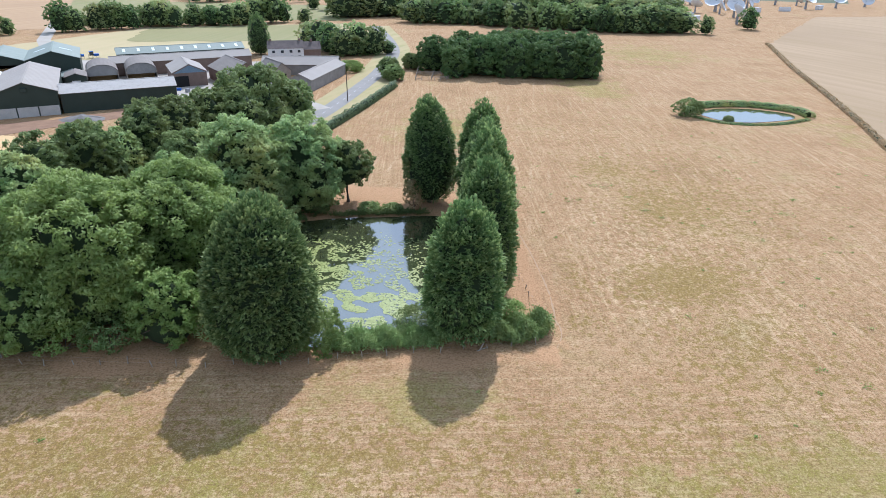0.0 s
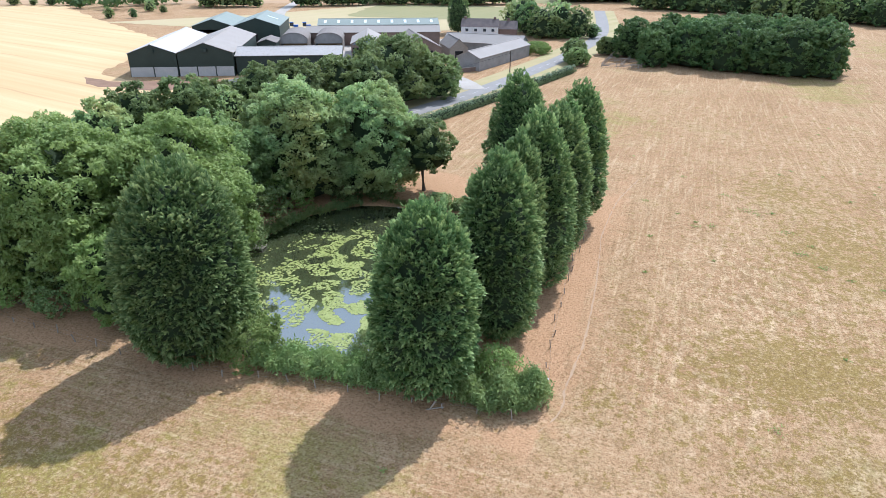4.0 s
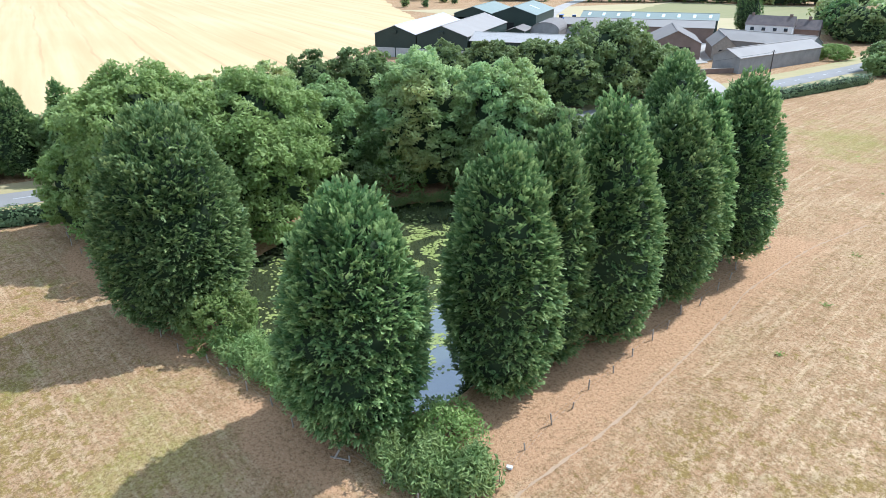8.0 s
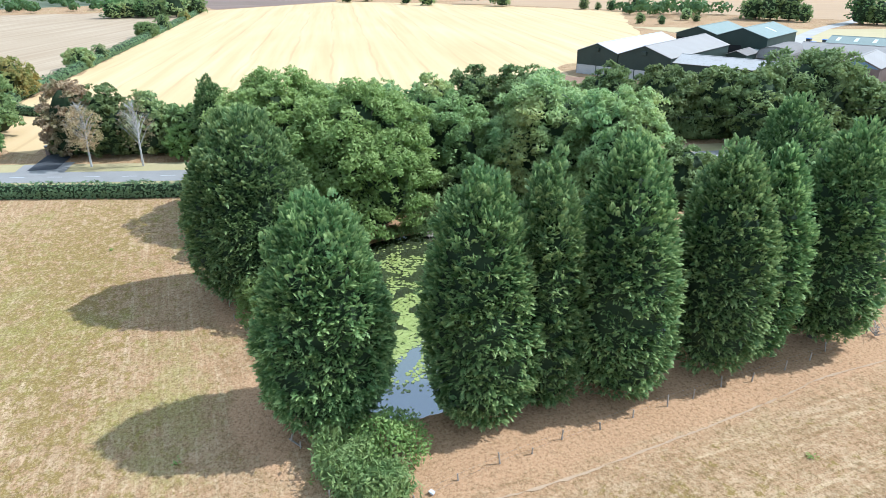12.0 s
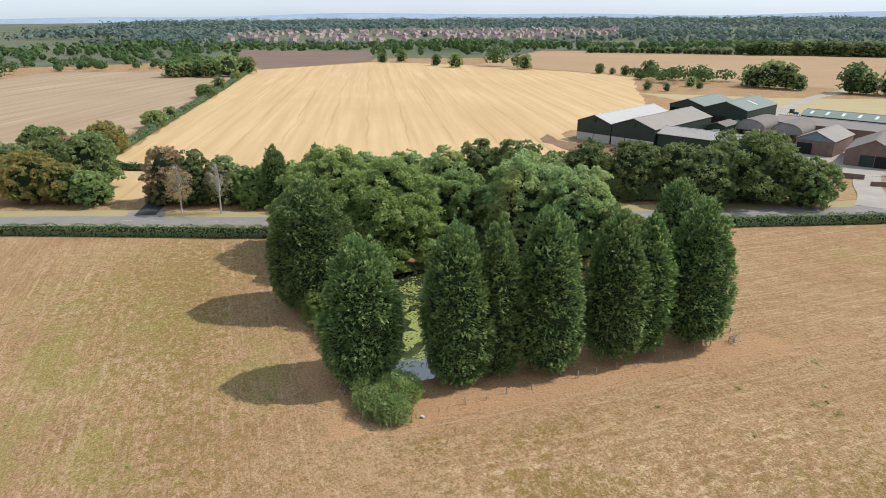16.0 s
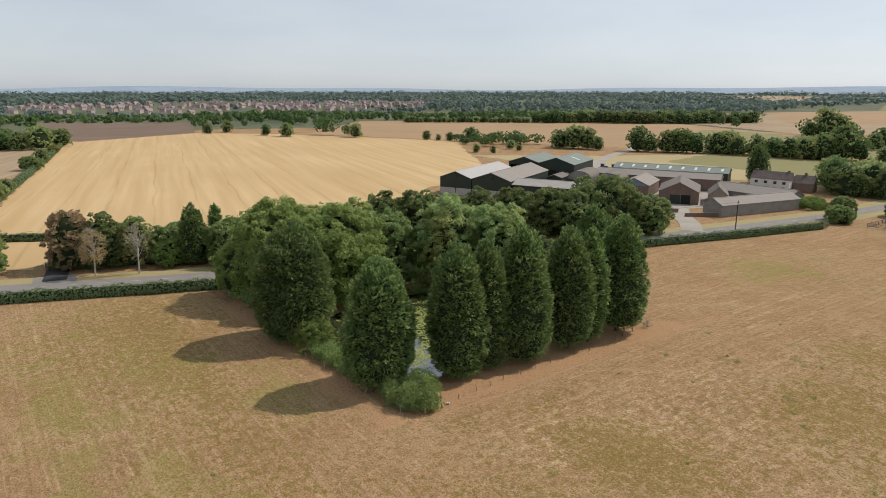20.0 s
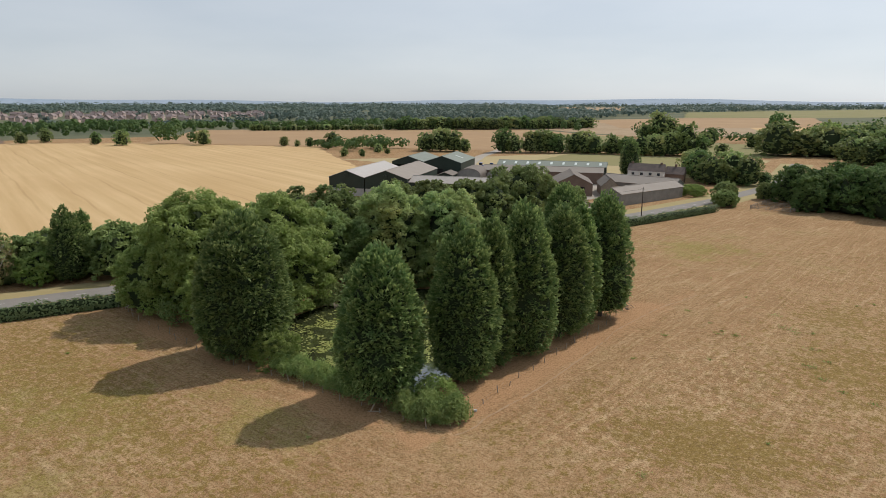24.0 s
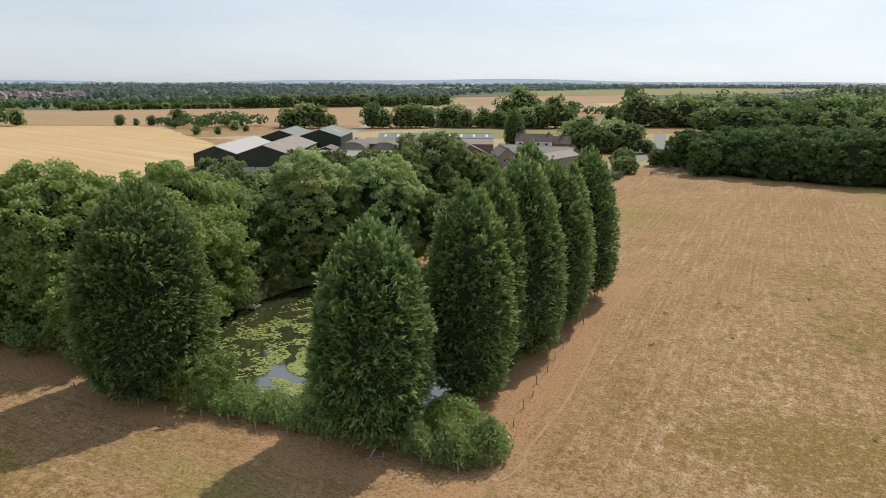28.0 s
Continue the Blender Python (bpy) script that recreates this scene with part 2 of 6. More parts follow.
M_STUBBLE = field("stubble", [(0.62, 0.430, 0.215), (0.69, 0.485, 0.250), (0.74, 0.540, 0.285), (0.55, 0.365, 0.165)], -77, lines=0.022, line_col=(0.40, 0.25, 0.11))
M_STUBBLE_PALE = field("stubble_pale", [(0.42, 0.31, 0.19), (0.48, 0.36, 0.23), (0.52, 0.40, 0.26), (0.34, 0.23, 0.13)], -64, lines=0.03, line_col=(0.24, 0.16, 0.08))
M_STUBBLE_TAN = field("stubble_tan", [(0.42, 0.28, 0.16), (0.47, 0.32, 0.18), (0.52, 0.36, 0.20), (0.40, 0.25, 0.13)], 20)
M_PLOUGH = field("ploughed", [(0.20, 0.14, 0.10), (0.25, 0.175, 0.125), (0.28, 0.20, 0.14), (0.18, 0.12, 0.09)], 10)
M_DUSTY = field("dusty_field", [(0.37, 0.26, 0.15), (0.43, 0.305, 0.18), (0.47, 0.335, 0.20), (0.33, 0.235, 0.12)], -20)
M_GREENFIELD = field("green_field", [(0.23, 0.235, 0.09), (0.27, 0.26, 0.11), (0.32, 0.285, 0.135), (0.33, 0.285, 0.14)], 10)
M_PASTURE = field("dry_pasture", [(0.44, 0.36, 0.185), (0.49, 0.40, 0.215), (0.40, 0.36, 0.155), (0.52, 0.41, 0.23)], 15)
M_ROAD = plain("asphalt_old", (0.29, 0.27, 0.24), (0.34, 0.315, 0.28), 0.3, 9, 0.9, 0.2, 0.01)
M_ROADPAINT = plain("road_paint", (0.7, 0.7, 0.67), (0.5, 0.5, 0.48), 1.5, 9)
M_TARMAC_DARK = plain("asphalt_dark", (0.06, 0.06, 0.062), (0.09, 0.09, 0.09), 0.4, 9, 0.85)
M_CONCRETE = plain("concrete_yard", (0.50, 0.45, 0.38), (0.42, 0.37, 0.30), 0.15, 3, 0.9, 0.2, 0.01)
M_VERGE = field("verge", [(0.44, 0.34, 0.17), (0.38, 0.33, 0.145), (0.30, 0.30, 0.11), (0.50, 0.39, 0.22)], 20, big=0.2)
M_GRAVEL = plain("grey_gravel", (0.20, 0.185, 0.165), (0.28, 0.26, 0.235), 0.6, 6, 0.95, 0.8, 0.06)
M_SOIL = plain("bare_soil", (0.33, 0.20, 0.12), (0.24, 0.14, 0.085), 0.3, 3, 0.95, 0.6, 0.06)
M_DUST = plain("pale_dust", (0.53, 0.365, 0.220), (0.46, 0.305, 0.175), 0.5, 5, 0.95, 0.4, 0.02)
M_BARK = plain("bark", (0.13, 0.10, 0.075), (0.20, 0.165, 0.13), 0.8, 7, 0.9, 0.8, 0.04)
M_BIRCH = plain("birch_bark", (0.62, 0.58, 0.52), (0.42, 0.38, 0.33), 1.2, 6, 0.8, 0.4, 0.02)
# near-black filler colour, painting the shade deep inside crowns and hedges
M_CORE_SHADE = plain("inner_twigs", (0.026, 0.044, 0.016), (0.040, 0.060, 0.023), 1, 5, 0.95)
M_CONIFER = foliage("conifer_sprays", (0.096, 0.176, 0.058), (0.162, 0.262, 0.086), (0.136, 0.222, 0.066), 0.40, 0.5, 0.5, 0.25, (0.48, 0.58, 0.22))
M_ASH = foliage("ash_leaves", (0.192, 0.305, 0.074), (0.308, 0.430, 0.120), (0.322, 0.425, 0.114), 0.46, 0.22, 0.6, 0.3, (0.49, 0.61, 0.22))
M_OAK = foliage("oak_leaves", (0.130, 0.192, 0.064), (0.212, 0.288, 0.098), (0.245, 0.285, 0.088), 0.43, 0.22, 0.6, 0.5, (0.34, 0.42, 0.16))
# darker copy of the oak leaves: the wood's shaded side put into colour
M_OAK_SHADED = foliage("shady_oak_leaves", (0.070, 0.140, 0.045), (0.125, 0.215, 0.068), (0.140, 0.215, 0.062), 0.38, 0.22, 0.6, 0.4, (0.22, 0.31, 0.10))
M_OLIVE = foliage("willow_leaves", (0.210, 0.315, 0.120), (0.325, 0.425, 0.175), (0.400, 0.380, 0.130), 0.46, 0.13, 0.6, 0.4, (0.49, 0.56, 0.23))
M_LIME = foliage("bright_leaves", (0.195, 0.310, 0.075), (0.270, 0.385, 0.105), (0.230, 0.325, 0.085), 0.45, 0.3, 0.6, 0.5, (0.42, 0.50, 0.16))
M_WEED = foliage("weed_leaves", (0.190, 0.300, 0.060), (0.300, 0.400, 0.095), (0.330, 0.400, 0.120), 0.4, 0.8)
M_RUST = foliage("rusty_leaves", (0.48, 0.345, 0.185), (0.58, 0.430, 0.250), (0.32, 0.285, 0.125), 0.4, 0.3)
M_GOLD = foliage("golden_leaves", (0.38, 0.310, 0.090), (0.47, 0.390, 0.120), (0.21, 0.280, 0.080), 0.45, 0.35)
M_REED = foliage("reed_leaves", (0.185, 0.275, 0.085), (0.285, 0.365, 0.128), (0.330, 0.395, 0.140), 0.42, 0.8)
M_HEDGE = foliage("hedge_leaves", (0.130, 0.205, 0.085), (0.190, 0.270, 0.115), (0.150, 0.205, 0.080), 0.3, 0.12)
M_STRAW = foliage("straw_grass", (0.52, 0.39, 0.20), (0.66, 0.52, 0.30), (0.50, 0.37, 0.19), 0.45, 0.4, 0.8, 0.2)
# blue-grey leaf colour: distance haze painted into the far woods
M_WOODS_HAZE = foliage("far_leaves", (0.118, 0.172, 0.150), (0.145, 0.200, 0.172), (0.170, 0.215, 0.165), 0.3, 0.006)
M_FLOOR = plain("woodland_floor", (0.11, 0.135, 0.075), (0.21, 0.205, 0.110), 0.006, 0.05, 0.95, 0.0, 0.01)
# the hills' blue is distance haze put into their base colour
M_HILL_HAZE = plain("hill_forest_haze", (0.34, 0.43, 0.52), (0.40, 0.48, 0.56), 0.002, 0.02, 0.95, 0.0, 0.01)
M_POST = plain("weathered_wood", (0.33, 0.275, 0.215), (0.44, 0.375, 0.30), 2, 12, 0.9, 0.4, 0.01)
M_POLE = plain("creosoted_pole", (0.07, 0.055, 0.045), (0.11, 0.09, 0.07), 1, 9)
M_WIRE = Mat("galvanised_wire", 0.45, 0.9).colour((0.35, 0.35, 0.34)).m
M_CLAD = plain("green_cladding", (0.032, 0.048, 0.036), (0.042, 0.060, 0.046), 0.3, 5, 0.5, 0.1, 0.01)
M_PANEL = plain("concrete_panel", (0.58, 0.55, 0.50), (0.48, 0.46, 0.42), 0.5, 4, 0.85)
M_BRICK = plain("brick_red", (0.21, 0.145, 0.11), (0.27, 0.185, 0.145), 0.5, 7, 0.85, 0.3, 0.01)
M_BRICK_PINK = plain("brick_pink", (0.58, 0.42, 0.36), (0.66, 0.54, 0.48), 0.02, 0.4, 0.85, 0.1, 0.01)
M_WHITE = plain("white_render", (0.80, 0.79, 0.76), (0.72, 0.71, 0.68), 0.5, 5, 0.8, 0.1, 0.01)
M_BOARDS = plain("grey_boards", (0.27, 0.255, 0.235), (0.36, 0.34, 0.31), 0.5, 6, 0.85, 0.3, 0.01)
M_HAY = plain("hay", (0.42, 0.28, 0.13), (0.32, 0.20, 0.09), 0.9, 5, 0.95, 0.6, 0.05)
M_INSIDE_SHADE = plain("inside_shade", (0.02, 0.02, 0.02), (0.03, 0.028, 0.025), 1, 4, 0.9)
M_SLATE = plain("blue_grey_sheet", (0.17, 0.24, 0.30), (0.21, 0.28, 0.34), 0.4, 4, 0.5)
M_TYRE = plain("black_rubber", (0.02, 0.02, 0.022), (0.035, 0.035, 0.035), 1, 4, 0.85)
M_BLUE = Mat("blue_paint", 0.3).colour((0.03, 0.12, 0.45)).m
M_RED = Mat("red_paint", 0.4).colour((0.45, 0.03, 0.03)).m
M_DISH = plain("dish_white", (0.80, 0.80, 0.79), (0.70, 0.70, 0.70), 0.3, 4, 0.5, 0.05, 0.01)
M_STEEL = plain("steel_grey", (0.30, 0.31, 0.32), (0.40, 0.41, 0.42), 0.6, 6, 0.5, 0.1, 0.01, 0.5)
M_TILE = plain("roof_tiles", (0.13, 0.105, 0.095), (0.19, 0.15, 0.13), 0.6, 4, 0.8, 0.3, 0.02)
M_FARTILE = plain("town_roofs", (0.34, 0.26, 0.24), (0.40, 0.34, 0.33), 0.02, 0.3, 0.8, 0.1, 0.02)


def roofing(name, c1, c2, pitch, rough=0.8, stain=(0.3, 0.28, 0.25)):
    """Corrugated sheet with lichen and rain stains."""
    k = Mat(name, rough, 0, 0.3)
    col = k.mix(k.noise(0.25, 6), c1, c2)
    col = k.mix(k.math("MULTIPLY", k.ramp(k.noise(1.6, 6, None, 0.7), [(0.5, 0.0), (0.68, 1.0)]), 0.6), col, stain)
    k.colour(col)
    w = k.add("ShaderNodeTexWave")
    w.inputs["Scale"].default_value = 1.2
    k.link(k.scaled(1, 1, 0.2, -pitch), w.inputs["Vector"])
    k.bump(w.outputs["Fac"], 0.35, 0.05)
    return k.m


M_ROOF_GREY = roofing("fibre_cement_roof", (0.29, 0.255, 0.215), (0.36, 0.32, 0.275), 25)
M_ROOF_PALE = roofing("pale_sheet_roof", (0.47, 0.445, 0.41), (0.53, 0.505, 0.47), 25, 0.65, (0.42, 0.40, 0.37))
M_ROOF_MOSS = roofing("mossy_cement_roof", (0.40, 0.37, 0.33), (0.46, 0.43, 0.39), 25, 0.85, (0.28, 0.25, 0.20))
M_ROOF_GREEN = roofing("green_sheet_roof", (0.20, 0.235, 0.195), (0.25, 0.28, 0.235), 25, 0.65, (0.27, 0.29, 0.25))
M_ROOF_DARK = roofing("old_dark_roof", (0.18, 0.155, 0.130), (0.24, 0.21, 0.18), 25, 0.85, (0.25, 0.22, 0.18))
M_SKYLIGHT = Mat("rooflight", 0.35).colour((0.66, 0.72, 0.68)).m
M_GLASS = Mat("window_glass", 0.08, 0, 0.6).colour((0.03, 0.04, 0.05)).m

kw = Mat("pond_water", 0.05, 0, 0.7)
kw.b.inputs["IOR"].default_value = 2.7
kw.colour(kw.mix(kw.noise(0.25, 4), (0.045, 0.055, 0.024), (0.065, 0.072, 0.034)))
kw.bump(kw.noise(2.2, 3), 0.06, 0.03)
M_WATER = kw.m
kp = Mat("lily_leaf", 0.35, 0, 0.4)
kp.colour(kp.mix(kp.add("ShaderNodeNewGeometry").outputs["Random Per Island"], (0.23, 0.27, 0.060), (0.38, 0.41, 0.135)))
M_LILY = kp.m


# ---- mesh helpers ----
def link_mesh(name, verts, faces, mat, parent=None, label="", smooth=False):
    """One mesh object from arrays of vertices and of equal-sized faces (or a list of faces)."""
    me = bpy.data.meshes.new(name)
    if isinstance(faces, np.ndarray):
        nf, ns = faces.shape
        me.vertices.add(len(verts))
        me.vertices.foreach_set("co", np.asarray(verts, dtype=np.float32).ravel())
        me.loops.add(nf * ns)
        me.loops.foreach_set("vertex_index", faces.astype(np.int32).ravel())
        me.polygons.add(nf)
        me.polygons.foreach_set("loop_start", np.arange(0, nf * ns, ns, dtype=np.int32))
        me.update(calc_edges=True)
    else:
        me.from_pydata([tuple(v) for v in verts], [], faces)
    me.materials.append(mat)
    if smooth:
        me.polygons.foreach_set("use_smooth", np.ones(len(me.polygons), dtype=bool))
    ob = new(name, me)
    if parent:
        ob.parent = parent
    if label:
        ob["label"] = label
    return ob


def set_young_lit(ob, values):
    """How pale each leaf is: new growth at spray tips, plus light painted on upper and outer leaves."""
    layer = ob.data.attributes.new("young", "FLOAT", "POINT")
    layer.data.foreach_set("value", np.asarray(values, dtype=np.float32))


def part(name, bm, mat, parent, label=""):
    me = bpy.data.meshes.new(name)
    bm.to_mesh(me)
    bm.free()
    me.materials.append(mat)
    ob = new(name, me)
    ob.parent = parent
    if label:
        ob["label"] = label
    return ob


def shared(name, mesh, parent, m):
    """Another piece on the same mesh."""
    ob = new(name, mesh)
    ob.parent = parent
    ob.matrix_basis = m
    return ob


def box(sx, sy, sz, x=0, y=0, z=0, bevel=0.0, bm=None):
    """A box standing on z, centred on x, y."""
    bm = bm or bmesh.new()
    r = bmesh.ops.create_cube(bm, size=1, matrix=Matrix.Translation((x, y, z + sz / 2)) @ Matrix.Diagonal((sx, sy, sz, 1)))
    if bevel:
        bmesh.ops.bevel(bm, geom=list({e for v in r["verts"] for e in v.link_edges}), offset=bevel, segments=1, affect="EDGES")
    return bm


def tube(points, radii, sides=7):
    """A tapered tube along points, as vertices and quads."""
    V, F = [], []
    pts = [Vector(p) for p in points]
    for i, p in enumerate(pts):
        d = (pts[min(i + 1, len(pts) - 1)] - pts[max(i - 1, 0)]).normalized()
        q = d.to_track_quat("Z", "Y")
        for s in range(sides):
            a = 2 * math.pi * s / sides
            V.append(p + q @ Vector((math.cos(a) * radii[i], math.sin(a) * radii[i], 0)))
        if i:
            b = (i - 1) * sides
            F += [(b + s, b + (s + 1) % sides, b + sides + (s + 1) % sides, b + sides + s) for s in range(sides)]
    return [tuple(v) for v in V], F


def joined(pieces):
    V, F = [], []
    for v, f in pieces:
        o = len(V)
        V += v
        F += [tuple(i + o for i in q) for q in f]
    return V, F


def unit(a):
    return a / np.maximum(np.linalg.norm(a, axis=1, keepdims=True), 1e-9)


def leaves(c, n, size, rng, slim=0.6):
    """Pointed leaf clumps at c facing n: one folded kite of two triangles each."""
    r = rng.normal(size=c.shape)
    a = unit(np.cross(n, r))
    b = np.cross(n, a)
    s = size[:, None]
    V = np.stack([c - a * s, c + b * s * slim - n * s * 0.25, c + a * s, c - b * s * slim - n * s * 0.25], 1).reshape(-1, 3)
    i = np.arange(len(c))[:, None] * 4
    F = np.concatenate([i + np.array([[0, 1, 2]]), i + np.array([[0, 2, 3]])])
    return V, F


def thing(name, x, y, z, label, category, group="", turn=0.0, scale=(1, 1, 1), kind=""):
    e = new(name)
    e.matrix_basis = Matrix.Translation((x, y, z)) @ pose(0, 0, 0, 0, 0, turn) @ Matrix.Diagonal((*scale, 1))
    return tagged(e, label, category, group, kind)


# ---- plants ----
def conifer_crown(seed, h, r, count, low=0.6):
    """Crown of a clipped-looking cypress: upswept sprays on a lumpy egg, over a core darkened as inner shade."""
    rng = np.random.default_rng(seed)

    def profile(u):
        return r * np.minimum(1.0, 0.60 + 0.40 * np.sqrt(np.clip(u / 0.24, 0, 1))) * np.clip(1 - np.clip((u - 0.34) / 0.675, 0, 1) ** 2.2, 0, 1) ** 0.60

    lump_u, lump_a = rng.uniform(0.02, 1, 90), rng.uniform(0, 2 * np.pi, 90)
    lump_s, lump_w = rng.uniform(0.02, 0.20, 90), rng.uniform(0.08, 0.17, 90)

    boss_a, boss_u = rng.uniform(0, 2 * np.pi, 4), rng.uniform(0.35, 0.85, 4)

    def radius(u, a):
        bump = np.zeros_like(u)
        for la, lu in zip(boss_a, boss_u):
            da = np.abs((a - la + np.pi) % (2 * np.pi) - np.pi)
            bump = np.maximum(bump, 0.17 * np.exp(-(da / 0.55) ** 2) * np.clip((lu - u) / 0.12 + 0.5, 0, 1))
        for lu, la, ls, lw in zip(lump_u, lump_a, lump_s, lump_w):
            da = np.abs((a - la + np.pi) % (2 * np.pi) - np.pi)
            bump = np.maximum(bump, ls * np.exp(-((u - lu) / (lw * 0.45)) ** 2 - (da / (lw * 3.2)) ** 2))
        return profile(u) * (0.84 + bump)

    # flat drooping fronds in uneven layers, each a herringbone of pointed sprays
    tufts, per = int(count * 0.90), 9
    puffs = tufts // 5
    pu = rng.uniform(0, 1, puffs * 3)
    pu = pu[rng.uniform(0, 1, puffs * 3) < (profile(pu) / r + 0.15)][:puffs]
    pa, pr = rng.uniform(0, 2 * np.pi, len(pu)), rng.uniform(-0.50, 0.26, len(pu))
    own = rng.integers(0, len(pu), tufts)
    j1, j2 = rng.normal(size=tufts) * 0.34, rng.normal(size=tufts) * 0.34
    u = np.clip(pu[own] + j1 / h, 0, 1)
    a = pa[own] + j2 / np.maximum(profile(u), 0.5)
    R = radius(u, a) + pr[own] - 0.9 * (j1 ** 2 + j2 ** 2) - 0.12 * rng.uniform(0, 1, tufts)
    out = np.stack([np.cos(a), np.sin(a), np.zeros_like(a)], 1)
    root = out * R[:, None] + np.stack([0 * u, 0 * u, low + u * (h - low - 0.9)], 1)
    spike = (u > 0.74) * rng.uniform(0, 1, len(pu))[own] ** 2.5
    root[:, 2] += spike * 1.5
    up = np.array([0, 0, 1.0])
    axis = unit(out * (1 - 0.75 * spike[:, None]) + up * (0.45 + 1.2 * u[:, None] ** 2.0) + rng.normal(size=root.shape) * 0.48)
    side = unit(np.cross(axis, up + rng.normal(size=root.shape) * 0.40 + out * 0.1))
    nrm = np.cross(side, axis)
    length = rng.uniform(0.24, 0.50, len(u)) * (0.95 + 0.40 * u)
    # recessed puffs get a darker tone: shade between puffs put into the colour
    tone = np.clip(rng.uniform(0, 1, len(u)) * 0.6 + 0.9 * pr[own] + 0.35, 0, 1)
    k_ = np.repeat(np.arange(len(u)), per)
    m = len(k_)
    s_ = np.tile(np.linspace(0.05, 1.0, per), len(u))
    w_ = np.tile(np.where(np.arange(per) % 2 == 0, 1.0, -1.0), len(u)) * rng.uniform(0.5, 1.1, m)
    w_[per - 1::per] = 0
    L_ = length[k_]
    droop = 0.38 * (1 - 0.75 * u[k_])
    c = root[k_] + axis[k_] * (s_ * L_)[:, None] + side[k_] * (w_ * L_ * 0.26 * (1.15 - s_))[:, None]
    c[:, 2] -= droop * L_ * s_ ** 2
    fall = unit(axis[k_] - up * (1.5 * droop * s_)[:, None])
    d = unit(fall * 0.8 + side[k_] * (w_ * 0.75)[:, None] + rng.normal(size=c.shape) * 0.14)
    n_ = unit(np.cross(side[k_], fall) + side[k_] * (w_ * 0.35)[:, None] + rng.normal(size=c.shape) * 0.16)
    e = unit(np.cross(n_, d))
    z_ = (L_ * rng.uniform(0.30, 0.46, m) * (1.2 - 0.45 * s_))[:, None]
    V = np.stack([c - d * z_ * 0.5, c + e * z_ * 0.40 - n_ * z_ * 0.12, c + d * z_ * 0.72, c - e * z_ * 0.40 - n_ * z_ * 0.12], 1).reshape(-1, 3)
    i = np.arange(m)[:, None] * 4
    F = np.concatenate([i + np.array([[0, 1, 2]]), i + np.array([[0, 2, 3]])])
    # paler towards real new tips, and on raised puffs as painted light
    fresh_lit = np.clip(s_ * 0.7 + 0.7 * tone[k_] ** 2 - 0.3, 0, 1)
    # core, painted dark for the shade between sprays
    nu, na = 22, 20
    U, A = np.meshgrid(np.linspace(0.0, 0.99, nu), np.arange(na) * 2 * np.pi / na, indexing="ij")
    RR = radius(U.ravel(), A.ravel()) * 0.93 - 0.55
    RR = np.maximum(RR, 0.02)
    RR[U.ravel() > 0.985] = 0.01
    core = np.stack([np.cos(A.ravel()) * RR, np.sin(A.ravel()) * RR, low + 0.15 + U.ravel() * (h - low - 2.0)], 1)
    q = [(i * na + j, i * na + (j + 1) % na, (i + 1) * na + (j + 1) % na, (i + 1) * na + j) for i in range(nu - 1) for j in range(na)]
    return V, F, np.repeat(fresh_lit, 4), core, np.array(q)


def conifer(x, y, h, r, seed, label, count=9000, low=0.6, turn=0.0, name="cypress_tree", group="cypresses round the pond", mat=None):
    t = thing(name, x, y, 0, label, "tree", group, turn)
    V, F, fresh_lit, core, q = conifer_crown(seed, h, r, count, low)
    crown = link_mesh("crown", V, F, mat or M_CONIFER, t)
    set_young_lit(crown, fresh_lit)
    link_mesh("inner_mass", core, q, M_CORE_SHADE, t)
    tv, tf = tube([(0, 0, -0.3), (0.05, 0, h * 0.3), (0, 0.05, h * 0.8)], [r * 0.09, r * 0.07, 0.04], 8)
    link_mesh("trunk", tv, tf, M_BARK, t)
    return t


